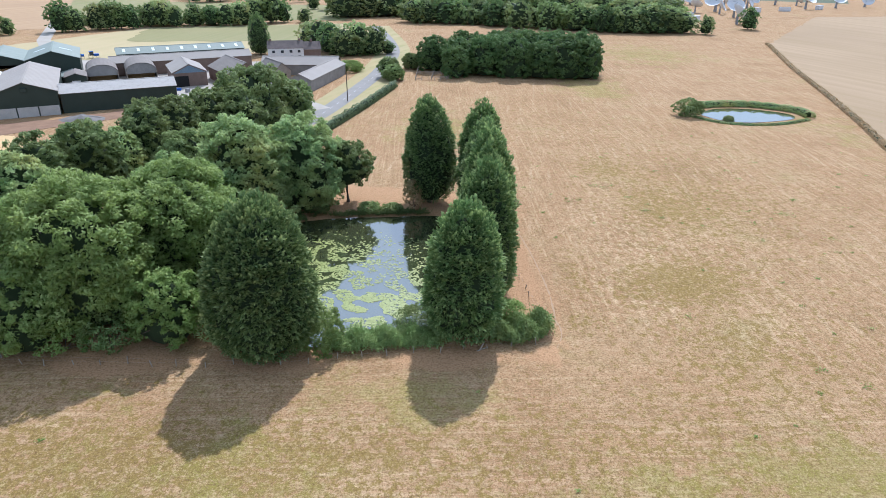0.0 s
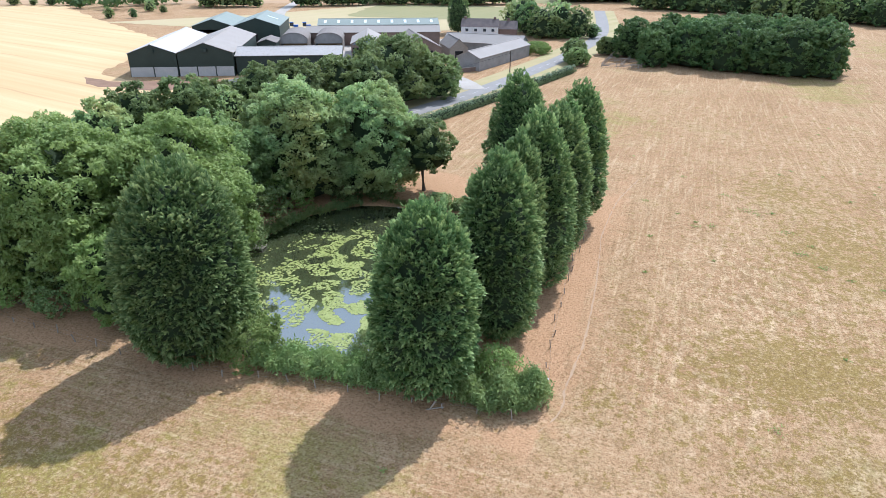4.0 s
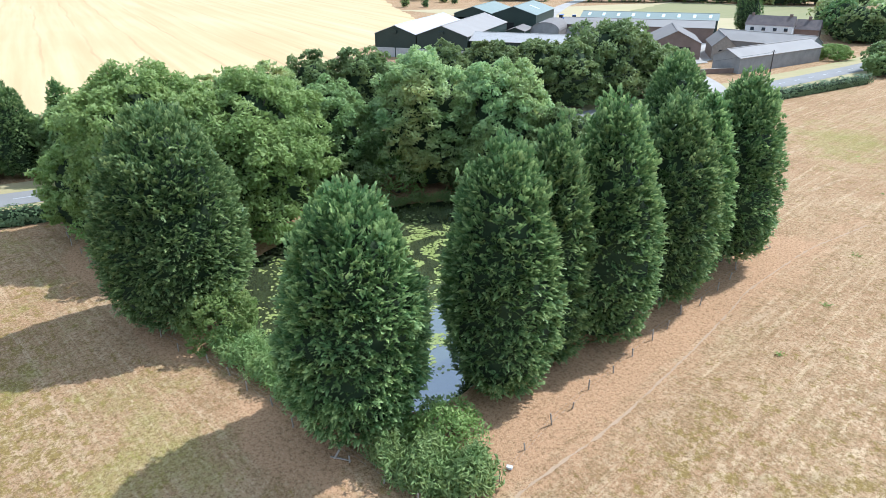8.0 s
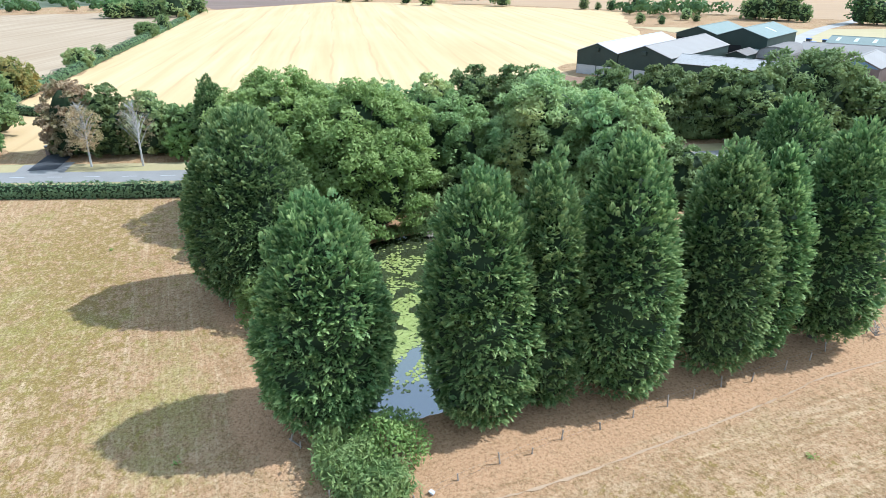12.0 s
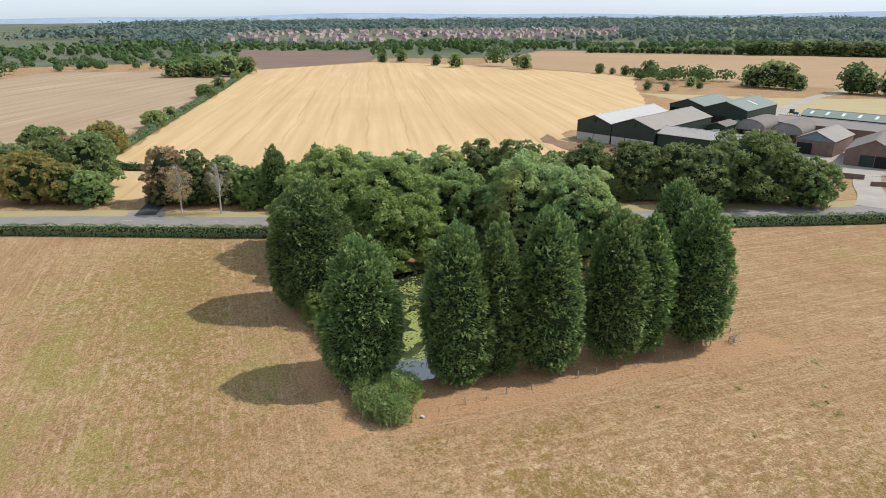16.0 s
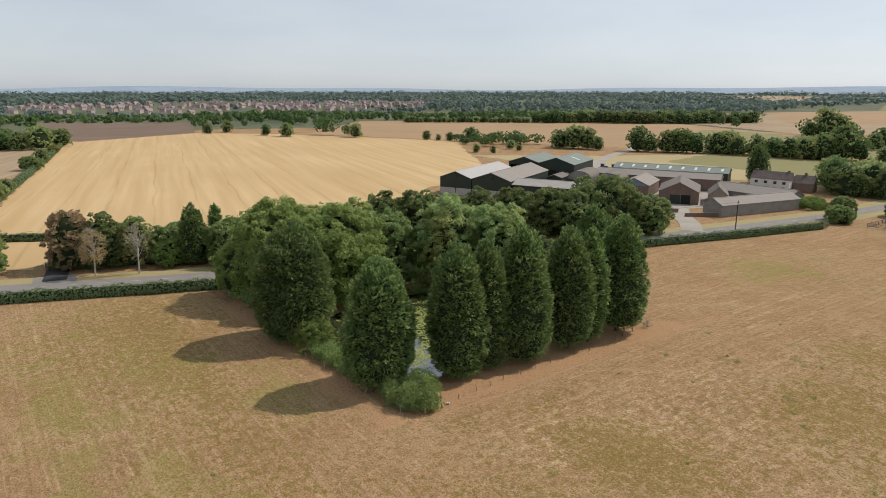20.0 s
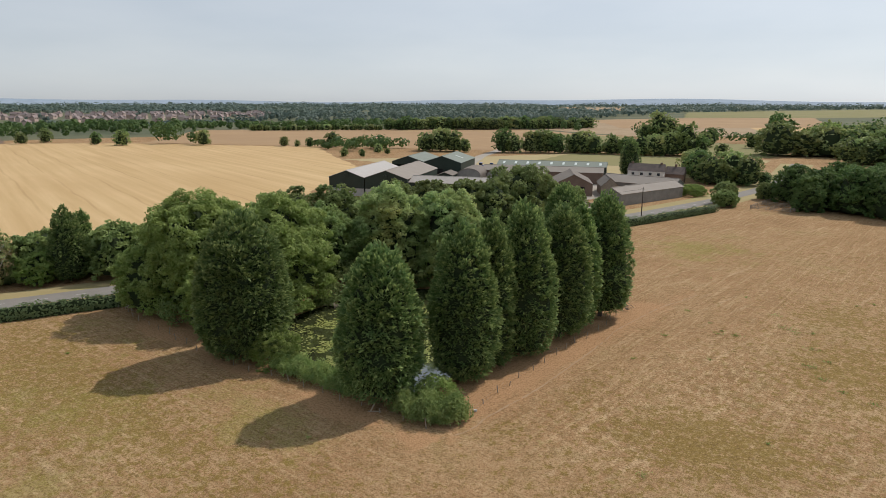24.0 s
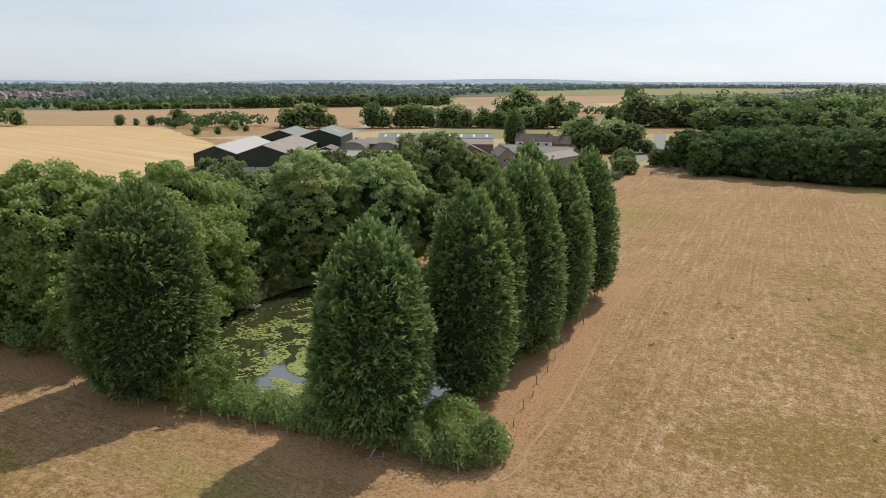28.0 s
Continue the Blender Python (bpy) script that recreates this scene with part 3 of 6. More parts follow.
def crown_mesh(seed, h, r, base, count, leaf=0.34, clumps=46):
    """Broadleaf crown: uneven lobes, set with many small leaf clusters, their upper leaves coloured paler as if lit."""
    rng = np.random.default_rng(seed)
    ch = (h - base) / 2
    nl = 40 + clumps
    g = np.linspace(-0.95, 0.97, nl) + rng.normal(size=nl) * 0.06
    a = np.arange(nl) * 2.4 + rng.uniform(-0.5, 0.5, nl)
    wide = np.where(g < 0, 0.80 + 0.10 * g, 0.80 * np.sqrt(np.clip(1 - g ** 2, 0.02, 1))) * rng.uniform(0.72, 1.12, nl)
    lobe = np.stack([np.cos(a) * wide * r, np.sin(a) * wide * r, base + ch + g * ch * 0.80 * rng.uniform(0.88, 1.06, nl)], 1)
    lr = rng.uniform(0.13, 0.30, nl) * r
    n0 = clumps * 13
    pk = rng.choice(nl, n0, p=lr ** 2 / (lr ** 2).sum())
    mid = np.array([0, 0, base + ch * 0.6])
    d = unit(unit(rng.normal(size=(n0, 3))) + unit(lobe[pk] - mid) * 0.5 + np.array([0, 0, 0.15]))
    sq = np.array([1, 1, min(1.0, ch / r)])
    far = rng.uniform(0.6, 1.25, (n0, 1))
    cc = lobe[pk] + d * lr[pk][:, None] * far * sq
    cc[:, 2] = base + 0.2 + (cc[:, 2] - cc[:, 2].min()) * (h - base - 0.4) / (cc[:, 2].max() - cc[:, 2].min())
    raw = lobe[pk] + d * lr[pk][:, None] * far * sq
    deep = np.min(np.linalg.norm((raw[:, None, :] - lobe[None]) / sq, axis=2) / lr[None], axis=1)
    keep = deep > 0.62
    cc, d = cc[keep], d[keep]
    sr = np.clip(rng.uniform(0.06, 0.15, len(cc)) * r * (1.0 + 0.9 * (r < 3)), 0.3, 1.5)
    pick = rng.choice(len(cc), count, p=sr ** 2 / (sr ** 2).sum())
    dd = unit(unit(rng.normal(size=(count, 3))) + d[pick] * 0.6 + np.array([0, 0, 0.25]))
    p = cc[pick] + dd * (sr[pick] * (1.15 - 0.65 * rng.uniform(0, 1, count) ** 1.3))[:, None] * np.array([1.1, 1.1, 0.62])
    p[:, 2] -= 0.35 * sr[pick] * (dd[:, 0] ** 2 + dd[:, 1] ** 2)
    n = unit(dd * 0.5 + np.array([0, 0, 0.45]) + rng.normal(size=(count, 3)) * 0.6)
    V, F = leaves(p, n, rng.uniform(0.6, 1.25, count) * leaf, rng, 0.5)
    tone = rng.uniform(0, 1, len(cc))
    # upward leaves get the paler tint, painting sunlight on each cluster's top
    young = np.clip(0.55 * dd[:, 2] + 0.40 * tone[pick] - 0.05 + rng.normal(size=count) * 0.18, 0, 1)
    return V, F, lobe, lr, np.repeat(young, 4)


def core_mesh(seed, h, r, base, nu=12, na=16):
    """One uneven mass inside a crown, coloured dark as the shade behind the leaves."""
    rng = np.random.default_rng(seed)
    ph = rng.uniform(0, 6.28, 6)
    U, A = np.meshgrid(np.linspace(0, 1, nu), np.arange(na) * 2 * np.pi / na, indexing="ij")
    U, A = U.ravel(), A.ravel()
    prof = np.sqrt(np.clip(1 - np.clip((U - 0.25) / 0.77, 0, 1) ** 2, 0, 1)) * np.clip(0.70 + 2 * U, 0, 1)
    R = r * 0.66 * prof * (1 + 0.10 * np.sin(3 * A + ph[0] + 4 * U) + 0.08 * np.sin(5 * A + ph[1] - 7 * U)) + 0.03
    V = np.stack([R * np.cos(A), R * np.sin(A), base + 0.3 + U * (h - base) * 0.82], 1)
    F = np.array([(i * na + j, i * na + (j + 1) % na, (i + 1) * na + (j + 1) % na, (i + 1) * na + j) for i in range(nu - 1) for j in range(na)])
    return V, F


def broadleaf(x, y, h, r, seed, label, mat, count=9000, base=None, leaf=0.34, clumps=46, name="broadleaf_tree", group="", trunk=None, bark=None, limbs=9, fine=1.1):
    base = h * 0.22 if base is None else base
    t = thing(name, x, y, 0, label, "tree", group)
    V, F, cc, lr, young = crown_mesh(seed, h, r, base, int(count * fine), leaf * 1.32 / math.sqrt(fine), clumps)
    set_young_lit(link_mesh("crown", V, F, mat, t), young)
    link_mesh("inner_mass", *core_mesh(seed, h, r, base), M_CORE_SHADE, t)
    rng = np.random.default_rng(seed + 77)
    tr = trunk or r * 0.055 + 0.08
    fork = base + (h - base) * 0.25
    pieces = [tube([(0, 0, -0.3), (rng.uniform(-.2, .2), rng.uniform(-.2, .2), fork * 0.6), (0, 0, fork), (rng.uniform(-.5, .5), rng.uniform(-.5, .5), h * 0.8)], [tr * 1.25, tr, tr * 0.8, tr * 0.15], 8)]
    for i in rng.choice(len(cc), min(limbs, len(cc)), replace=False):
        e = cc[i]
        z0 = fork * rng.uniform(0.6, 1.15)
        pieces.append(tube([(0, 0, z0), (e[0] * 0.45, e[1] * 0.45, z0 + (e[2] - z0) * 0.6), tuple(e)], [tr * 0.5, tr * 0.32, tr * 0.08], 5))
    tv, tf = joined(pieces)
    link_mesh("trunk", tv, tf, bark or M_BARK, t)
    return t


def shrub(x, y, h, r, seed, label, mat, count=1500, leaf=0.2, name="shrub", category="shrub", group="", ry=None):
    t = thing(name, x, y, 0, label, category, group, scale=(1, (ry or r) / r, 1))
    V, F, cc, lr, young = crown_mesh(seed, h, r, 0.0, int(count * 1.5), leaf * 0.85, 26)
    set_young_lit(link_mesh("foliage", V, F, mat, t), young)
    pieces = [tube([(0, 0, -0.2), (c[0] * 0.4, c[1] * 0.4, c[2] * 0.6), tuple(c)], [0.07, 0.05, 0.02], 4) for c in cc[:7]]
    tv, tf = joined(pieces)
    link_mesh("woody_base", tv, tf, M_BARK, t)
    return t


def along(points, step):
    """Even places along a line, with the heading at each."""
    out, carry = [], 0.0
    for (x0, y0), (x1, y1) in zip(points, points[1:]):
        L = math.hypot(x1 - x0, y1 - y0)
        s = carry
        while s < L:
            out.append((x0 + (x1 - x0) * s / L, y0 + (y1 - y0) * s / L, math.degrees(math.atan2(y1 - y0, x1 - x0))))
            s += step
        carry = s - L
    return out


def hedge(points, h, w, seed, label, mat, per_m=70, leaf=0.2, name="hedge"):
    """A trimmed hedge: leaf clumps on the faces of a bushy bank over a core coloured dark as inner shade."""
    rng = np.random.default_rng(seed)
    Vs, Fs, o = [], [], 0
    CV, CF = [], []
    for (x0, y0), (x1, y1) in zip(points, points[1:]):
        L = math.hypot(x1 - x0, y1 - y0)
        n = int(L * per_m)
        s = rng.uniform(0, 1, n)
        a = rng.uniform(-0.25, np.pi + 0.25, n)
        amp = 1.0 if h < 4 else 2.0
        wob = 1 + amp * (0.16 * np.sin(s * L * (0.9 if h < 4 else 0.55) + seed) + 0.10 * np.sin(s * L * (2.3 if h < 4 else 1.35) + a * 2)) + rng.uniform(-0.12, 0.12, n)
        ox = np.cos(a) * w / 2 * np.clip(wob, 0.6, 1.45)
        oz = h * 0.35 + np.sin(a) * h * 0.65 * np.clip(wob, 0.6, 1.4)
        low = rng.uniform(0, 1, n) < 0.35
        oz = np.where(low, rng.uniform(0.05, 0.5, n) * h, oz)
        ox = np.where(low, np.sign(rng.uniform(-1, 1, n)) * w / 2 * rng.uniform(0.85, 1.05, n), ox)
        ux, uy = (x1 - x0) / L, (y1 - y0) / L
        p = np.stack([x0 + ux * s * L - uy * ox, y0 + uy * s * L + ux * ox, oz], 1)
        nn = np.stack([-uy * ox, ux * ox, np.maximum(oz - h * 0.5, 0)], 1) + rng.normal(size=(n, 3)) * 0.3 + np.array([0, 0, 0.2])
        V, F = leaves(p, unit(nn), rng.uniform(0.6, 1.3, n) * leaf, rng)
        Vs.append(V)
        Fs.append(F + o)
        o += len(V)
    last = len(points) - 1
    for k0, (X, Y) in enumerate(points):
        (ax, ay), (bx, by) = points[max(k0 - 1, 0)], points[min(k0 + 1, last)]
        L = math.hypot(bx - ax, by - ay)
        ux, uy = (bx - ax) / L, (by - ay) / L
        inset = 0.9 * w * ((k0 == 0) - (k0 == last))
        for dx, z in ((-0.34, 0), (-0.36, 0.55), (-0.18, 0.8), (0.18, 0.8), (0.36, 0.55), (0.34, 0)):
            CV.append((X + ux * inset - uy * dx * w, Y + uy * inset + ux * dx * w, z * h))
        if k0:
            b0 = 6 * (k0 - 1)
            CF += [(b0 + q, b0 + q + 1, b0 + 7 + q, b0 + 6 + q) for q in range(5)]
    CF += [tuple(range(6)), tuple(range(6 * last + 5, 6 * last - 1, -1))]
    t = tagged(new(name), label, "hedge")
    link_mesh("foliage", np.concatenate(Vs), np.concatenate(Fs), mat, t)
    link_mesh("inner_mass", CV, CF, M_CORE_SHADE, t)
    return t


def patch_ground(name, pts, mat, z, label="", category="field", rag=0.0, seed=0, kind="structure"):
    """A worked field or paving laid on the ground sheet."""
    if rag:
        rng = random.Random(seed)
        out = []
        for (x0, y0), (x1, y1) in zip(pts, pts[1:] + pts[:1]):
            L = math.hypot(x1 - x0, y1 - y0)
            n = max(1, int(L / (rag * 3)))
            for i in range(n):
                s = i / n
                out.append((x0 + (x1 - x0) * s + rng.uniform(-rag, rag), y0 + (y1 - y0) * s + rng.uniform(-rag, rag)))
        pts = out
    ob = link_mesh(name, [(x, y, z) for x, y in pts], [tuple(range(len(pts)))], mat)
    bm = bmesh.new()
    bm.from_mesh(ob.data)
    bmesh.ops.triangulate(bm, faces=bm.faces[:])
    bm.normal_update()
    for f in bm.faces:
        if f.normal.z < 0:
            f.normal_flip()
    bm.to_mesh(ob.data)
    bm.free()
    return tagged(ob, label, category, "", kind)


def ribbon(name, pts, width, mat, z, label, category="road", kind="structure"):
    V = []
    for i, (x, y) in enumerate(pts):
        x0, y0 = pts[max(i - 1, 0)]
        x1, y1 = pts[min(i + 1, len(pts) - 1)]
        L = math.hypot(x1 - x0, y1 - y0)
        nx, ny = -(y1 - y0) / L, (x1 - x0) / L
        V += [(x + nx * width / 2, y + ny * width / 2, z), (x - nx * width / 2, y - ny * width / 2, z)]
    F = [(2 * i + 1, 2 * i + 3, 2 * i + 2, 2 * i) for i in range(len(pts) - 1)]
    return tagged(link_mesh(name, V, F, mat), label, category, "", kind)


def curve_pts(pts, n=6):
    """A smooth line through points."""
    out = []
    P = [np.array(p, float) for p in pts]
    for i in range(len(P) - 1):
        a, b, c, d = P[max(i - 1, 0)], P[i], P[i + 1], P[min(i + 2, len(P) - 1)]
        for j in range(n):
            t = j / n
            out.append(tuple(0.5 * ((2 * b) + (c - a) * t + (2 * a - 5 * b + 4 * c - d) * t * t + (3 * b - a - 3 * c + d) * t ** 3)))
    out.append(tuple(P[-1]))
    return out


# ---- ground ----
POND = curve_pts([(-34, -4), (-26, -6.2), (-17.5, -3.2), (-10, -2), (-8, 3), (-9.3, 9), (-9, 17), (-8.8, 26), (-10, 33), (-14, 34.6), (-22, 34), (-30, 33.4), (-36, 31.5), (-40.5, 24), (-41.7, 15), (-41, 7), (-38, 0), (-34, -4)], 4)


def inside(px, py, poly):
    res = np.zeros(px.shape, dtype=bool)
    for (x0, y0), (x1, y1) in zip(poly, poly[1:] + poly[:1]):
        if y0 != y1:
            res ^= ((y0 > py) != (y1 > py)) & (px < (x1 - x0) * (py - y0) / (y1 - y0) + x0)
    return res


def to_line(px, py, poly):
    """Distance to a line of points."""
    best = np.full(px.shape, 1e9)
    for (x0, y0), (x1, y1) in zip(poly, poly[1:]):
        dx, dy = x1 - x0, y1 - y0
        s = np.clip(((px - x0) * dx + (py - y0) * dy) / max(dx * dx + dy * dy, 1e-9), 0, 1)
        best = np.minimum(best, np.hypot(px - x0 - s * dx, py - y0 - s * dy))
    return best


def rolling(x, y):
    """Slight unevenness of the meadow near the pond."""
    return 0.06 * np.sin(x * 0.31 + 1.3 * np.sin(y * 0.21)) + 0.05 * np.sin(y * 0.43 + x * 0.17)


def ground_sheet():
    fine_x, fine_y = np.arange(-62, 46, 0.7), np.arange(-42, 62, 0.7)
    gx = np.concatenate([[-9000, -4500, -2200, -1200, -700, -420, -280, -200, -150, -120, -100, -88, -78, -70, -66], fine_x, [47, 50, 55, 61, 68, 76, 86, 98, 112, 130, 160, 210, 300, 450, 800, 1500, 3500, 9000]])
    gy = np.concatenate([[-9000, -4500, -2000, -900, -450, -250, -160, -120, -95, -80, -68, -58, -50, -46, -44], fine_y, [63, 66, 70, 76, 84, 94, 106, 120, 135, 155, 180, 220, 280, 360, 480, 700, 1100, 2000, 4500, 9000]])
    X, Y = np.meshgrid(gx, gy, indexing="ij")
    near = (np.abs(X + 8) < 70) & (np.abs(Y - 10) < 60)
    d = to_line(X, Y, POND)
    ins = inside(X, Y, POND[:-1])
    bumpy = rolling(X, Y)
    Z = np.where(near, bumpy, 0.0)
    Z = np.where(ins, -0.35 - np.minimum(d, 3) * 0.4, Z - np.where(near, 0.30 * np.exp(-(d / 0.8) ** 2), 0))
    nx, ny = len(gx), len(gy)
    V = np.stack([X, Y, Z], -1).reshape(-1, 3)
    i = (np.arange(nx - 1)[:, None] * ny + np.arange(ny - 1)[None, :]).ravel()
    F = np.stack([i, i + ny, i + ny + 1, i + 1], 1)
    ob = link_mesh("ground", V, F, M_MEADOW, smooth=True)
    x, y = V[:, 0], V[:, 1]
    pond_in = ins.ravel()
    # bare soil: margin south and east of the trees, banks, floor under the grove
    south = np.exp(-((y + 9.0) / 3.4) ** 2) * (x < 1) * (x > -58) * (0.55 + 0.3 * np.sin(x * 0.35) + 0.25 * ((x > -14) | (x < -25)))
    east = np.exp(-((x + 1.2) / 2.6) ** 2) * (y > -6) * (y < 44) * 1.05
    grove = inside(x, y, [(-62, -6), (0, -6), (-1, 42), (-14, 48), (-40, 52), (-60, 30)]) * 0.8
    track = np.exp(-((x - 1.6 - 0.3 * np.sin(y * 0.2)) / 2.6) ** 2) * (y > -8) * (y < 60) * 0.52
    end = np.exp(-(((x + 1) / 5) ** 2 + ((y - 46) / 4) ** 2)) * 0.8
    soil = np.clip(np.maximum.reduce([south, east, grove, track, end, pond_in * 1.0]), 0, 1)
    pale = 0.42 * np.exp(-(((x - 14) / 9) ** 2 + ((y - 4) / 26) ** 2))
    pale += 0.30 * np.exp(-(((x - 20) / 8) ** 2 + ((y - 60) / 30) ** 2))
    green = 0.72 * np.exp(-(((x - 24) / 15) ** 2 + ((y + 29) / 5) ** 2)) + 0.10 * np.exp(-(((x + 30) / 30) ** 2 + ((y + 17) / 5) ** 2))
    green += 0.22 * np.exp(-(((x + 38) / 14) ** 2 + ((y + 32) / 6) ** 2)) + 0.14 * np.exp(-(((x + 75) / 10) ** 2 + ((y + 25) / 14) ** 2)) + 0.14 * np.exp(-(((x + 55) / 28) ** 2 + ((y + 32) / 14) ** 2)) + 0.4 * np.exp(-(((x + 22) / 12) ** 2 + ((y + 40) / 4) ** 2))
    green += 0.95 * np.exp(-(((x - 42) / 13) ** 2 + ((y - 146) / 13) ** 2)) + 0.4 * np.exp(-(((x + 10) / 8) ** 2 + ((y - 94) / 8) ** 2)) + 0.55 * np.exp(-(((x - 85) / 28) ** 2 + ((y - 225) / 40) ** 2))
    green += 0.45 * np.exp(-(((x - 92) / 9) ** 2 + ((y - 90) / 30) ** 2)) + 0.25 * np.exp(-(((x + 10) / 25) ** 2 + ((y - 95) / 18) ** 2))
    def spot(cx, cy, sx, sy):
        return np.exp(-(((x - cx) / sx) ** 2 + ((y - cy) / sy) ** 2))
    mottle = np.clip(spot(16, 25, 7, 13) + 0.8 * spot(13, 4, 6, 8) + 0.5 * spot(30, 15, 14, 22) + 0.5 * spot(-30, -32, 30, 8) + 0.22, 0, 1)
    olive = 0.52 * spot(18.5, 9.5, 6, 5) + 0.42 * spot(25.5, 10, 6, 6) + 0.42 * spot(6.5, 11, 1.6, 6) + 0.45 * spot(4.8, -1.8, 2.2, 2.5) + 0.45 * spot(23, 60, 6, 7) + 0.3 * spot(34, 40, 14, 20) + 0.35 * spot(-28, -24, 26, 5)
    olive += 0.16 * spot(-35, -28, 25, 14) + 0.30 * spot(13.3, 5.3, 4, 3) + 0.30 * spot(21, 5, 4, 3) + 0.35 * spot(27, 37, 7, 9) + 0.3 * spot(22, -8, 10, 8) + 0.5 * spot(-48, -34, 30, 18) + 0.22 * spot(22, 0, 24, 26) + 0.25 * spot(10, -30, 28, 9) + 0.30 * spot(45, 60, 35, 60) + 0.22 * spot(15, -22, 25, 10) + 0.3 * spot(-62, -20, 14, 10) + 0.25 * spot(0, 110, 40, 40)
    green += 0.14 * spot(-48, -32, 36, 18) + 0.08 * spot(30, 20, 25, 40) + 0.30 * spot(-14, -17, 10, 4) + 0.22 * spot(-30, -26, 9, 5) + 0.12 * spot(-58, -34, 14, 8) + 0.30 * spot(-40, -47, 20, 6) + 0.18 * spot(-52, -14, 14, 4)
    green = green * (1 - 0.55 * spot(-50, -30, 30, 20))
    green += 0.09 * spot(-30, -30, 28, 14) + 0.34 * spot(-7, -33.5, 7, 3) + 0.36 * spot(-5.4, -41.4, 6, 3) + 0.30 * spot(3, -30, 8, 3) + 0.34 * spot(-71, -56, 6, 4) + 0.22 * spot(-25, -11, 6, 3) + 0.22 * spot(-13, -14, 4, 2.5) + 0.08 * spot(-12, 86, 14, 9)
    turned = 1 / (1 + np.exp(-(-y - 5 - 0.35 * np.maximum(x, 0)) / 3.0))
    for name, val in (("soil", soil), ("pale", pale), ("green", green), ("turned", turned), ("mottle", mottle), ("olive", olive)):
        at = ob.data.attributes.new(name, "FLOAT", "POINT")
        at.data.foreach_set("value", val.astype(np.float32))
    return tagged(ob, "dry mown meadow with pale streaks, green patches and bare soil", "ground", "", "structure")


ground_sheet()


def footpath():
    """A narrow worn line beside the fence, following the ground."""
    rng = random.Random(3)
    V, F = [], []
    for i, (x, y, a) in enumerate(along(curve_pts([(0.6, -7.4), (1.5, -5.2), (1.8, -3.2), (1.6, -1.1), (2.0, 5.2), (1.9, 10.8), (1.5, 18.5), (1.1, 23), (0.6, 29), (0.3, 33), (0.8, 46), (3, 58)], 8), 0.5)):
        w = rng.uniform(0.04, 0.12)
        z = float(rolling(x, y)) + 0.045
        V += [(x - w + rng.uniform(-.07, .07), y, z), (x + w + rng.uniform(-.07, .07), y, z)]
        if i:
            F.append((2 * i - 2, 2 * i - 1, 2 * i + 1, 2 * i))
    return tagged(link_mesh("footpath", V, F, M_DUST), "narrow pale worn path in dry grass", "path", "", "structure")


footpath()
water = tagged(link_mesh("water", [(x, y, -0.33) for x, y in ((-50, -14), (-4, -14), (-4, 42), (-50, 42))], [(0, 1, 2, 3)], M_WATER), "still dark green pond water under the trees", "water", "", "structure")

U_F, V_F = np.array([0.907, 0.421]), np.array([-0.421, 0.907])
patch_ground("field_1", [(-152, -49), (-482, 14), (-533, 122), (-466, 183), (-330, 250), (-252, 200), (-178, 156), (-150, 98), (-112, 86), (-92, 66), (-98, 30), (-116, -12)], M_STUBBLE, 0.05, "golden cereal stubble with tractor lines", rag=1.2)
patch_ground("field_2", [(-152, -56), (-480, 8), (-520, -130), (-330, -220), (-190, -120)], M_STUBBLE_PALE, 0.05, "pale cut field beyond a hedge", rag=1.2)
patch_ground("field_16", [(-127, -25), (-134, -33), (-141, -46), (-112, -47), (-103, -38)], M_STUBBLE, 0.055, "pale dry paddock behind the lane trees", rag=0.8)
patch_ground("field_3", [(-492, 22), (-540, 120), (-700, 160), (-800, 20), (-600, 2)], M_PLOUGH, 0.06, "brown ploughed field", rag=2)
patch_ground("field_4", [(-466, 192), (-330, 258), (-255, 292), (-172, 328), (-215, 520), (-400, 600), (-640, 340)], M_STUBBLE_TAN, 0.065, "wide tan stubble field", rag=2)
patch_ground("field_5", [(-245, 195), (-200, 246), (-165, 318), (-55, 345), (-52, 232), (-95, 222), (-165, 196)], M_PASTURE, 0.055, "dry pasture behind the farm", rag=1)
patch_ground("field_6", [(-155, 258), (-165, 312), (-60, 342), (-62, 262)], M_GREENFIELD, 0.11, "green pasture with dry patches", rag=2)
patch_ground("field_7", [(-215, 530), (-390, 610), (-520, 900), (-250, 950), (-120, 620)], M_STUBBLE_PALE, 0.19, "distant pale stubble field", rag=3)
patch_ground("field_8", [(-60, 360), (-230, 365), (-215, 500), (-60, 470)], M_GREENFIELD, 0.13, "green grass field beyond a tree line", rag=2)
patch_ground("field_9", [(153, 252), (113.5, 130), (94.2, 74), (130, -40), (420, 60), (420, 420), (260, 400)], M_DUSTY, 0.05, "bare dusty harvested field", rag=1)
patch_ground("field_13", [(-306, 690), (-500, 985), (-418, 1215), (-240, 1400), (-167, 1094), (-120, 900), (-235, 760)], M_STUBBLE_TAN, 0.24, "distant tan stubble field", rag=4)
patch_ground("field_14", [(-430, 1230), (-640, 1820), (-340, 2950), (200, 2900), (-20, 1700), (-230, 1420)], M_GREENFIELD, 0.26, "distant green crop strip", rag=4)
patch_ground("field_15", [(-770, 1580), (-1270, 2060), (-1750, 2950), (-1350, 2950), (-840, 2020)], M_STUBBLE_PALE, 0.28, "distant pale field between woods", rag=4)
patch_ground("field_11", [(-60, 640), (-240, 600), (-220, 900), (60, 880)], M_STUBBLE, 0.17, "distant golden field", rag=4)
patch_ground("field_12", [(-240, 360), (-300, 520), (-225, 520), (-170, 340)], M_GREENFIELD, 0.15, "strip of green field", rag=2)

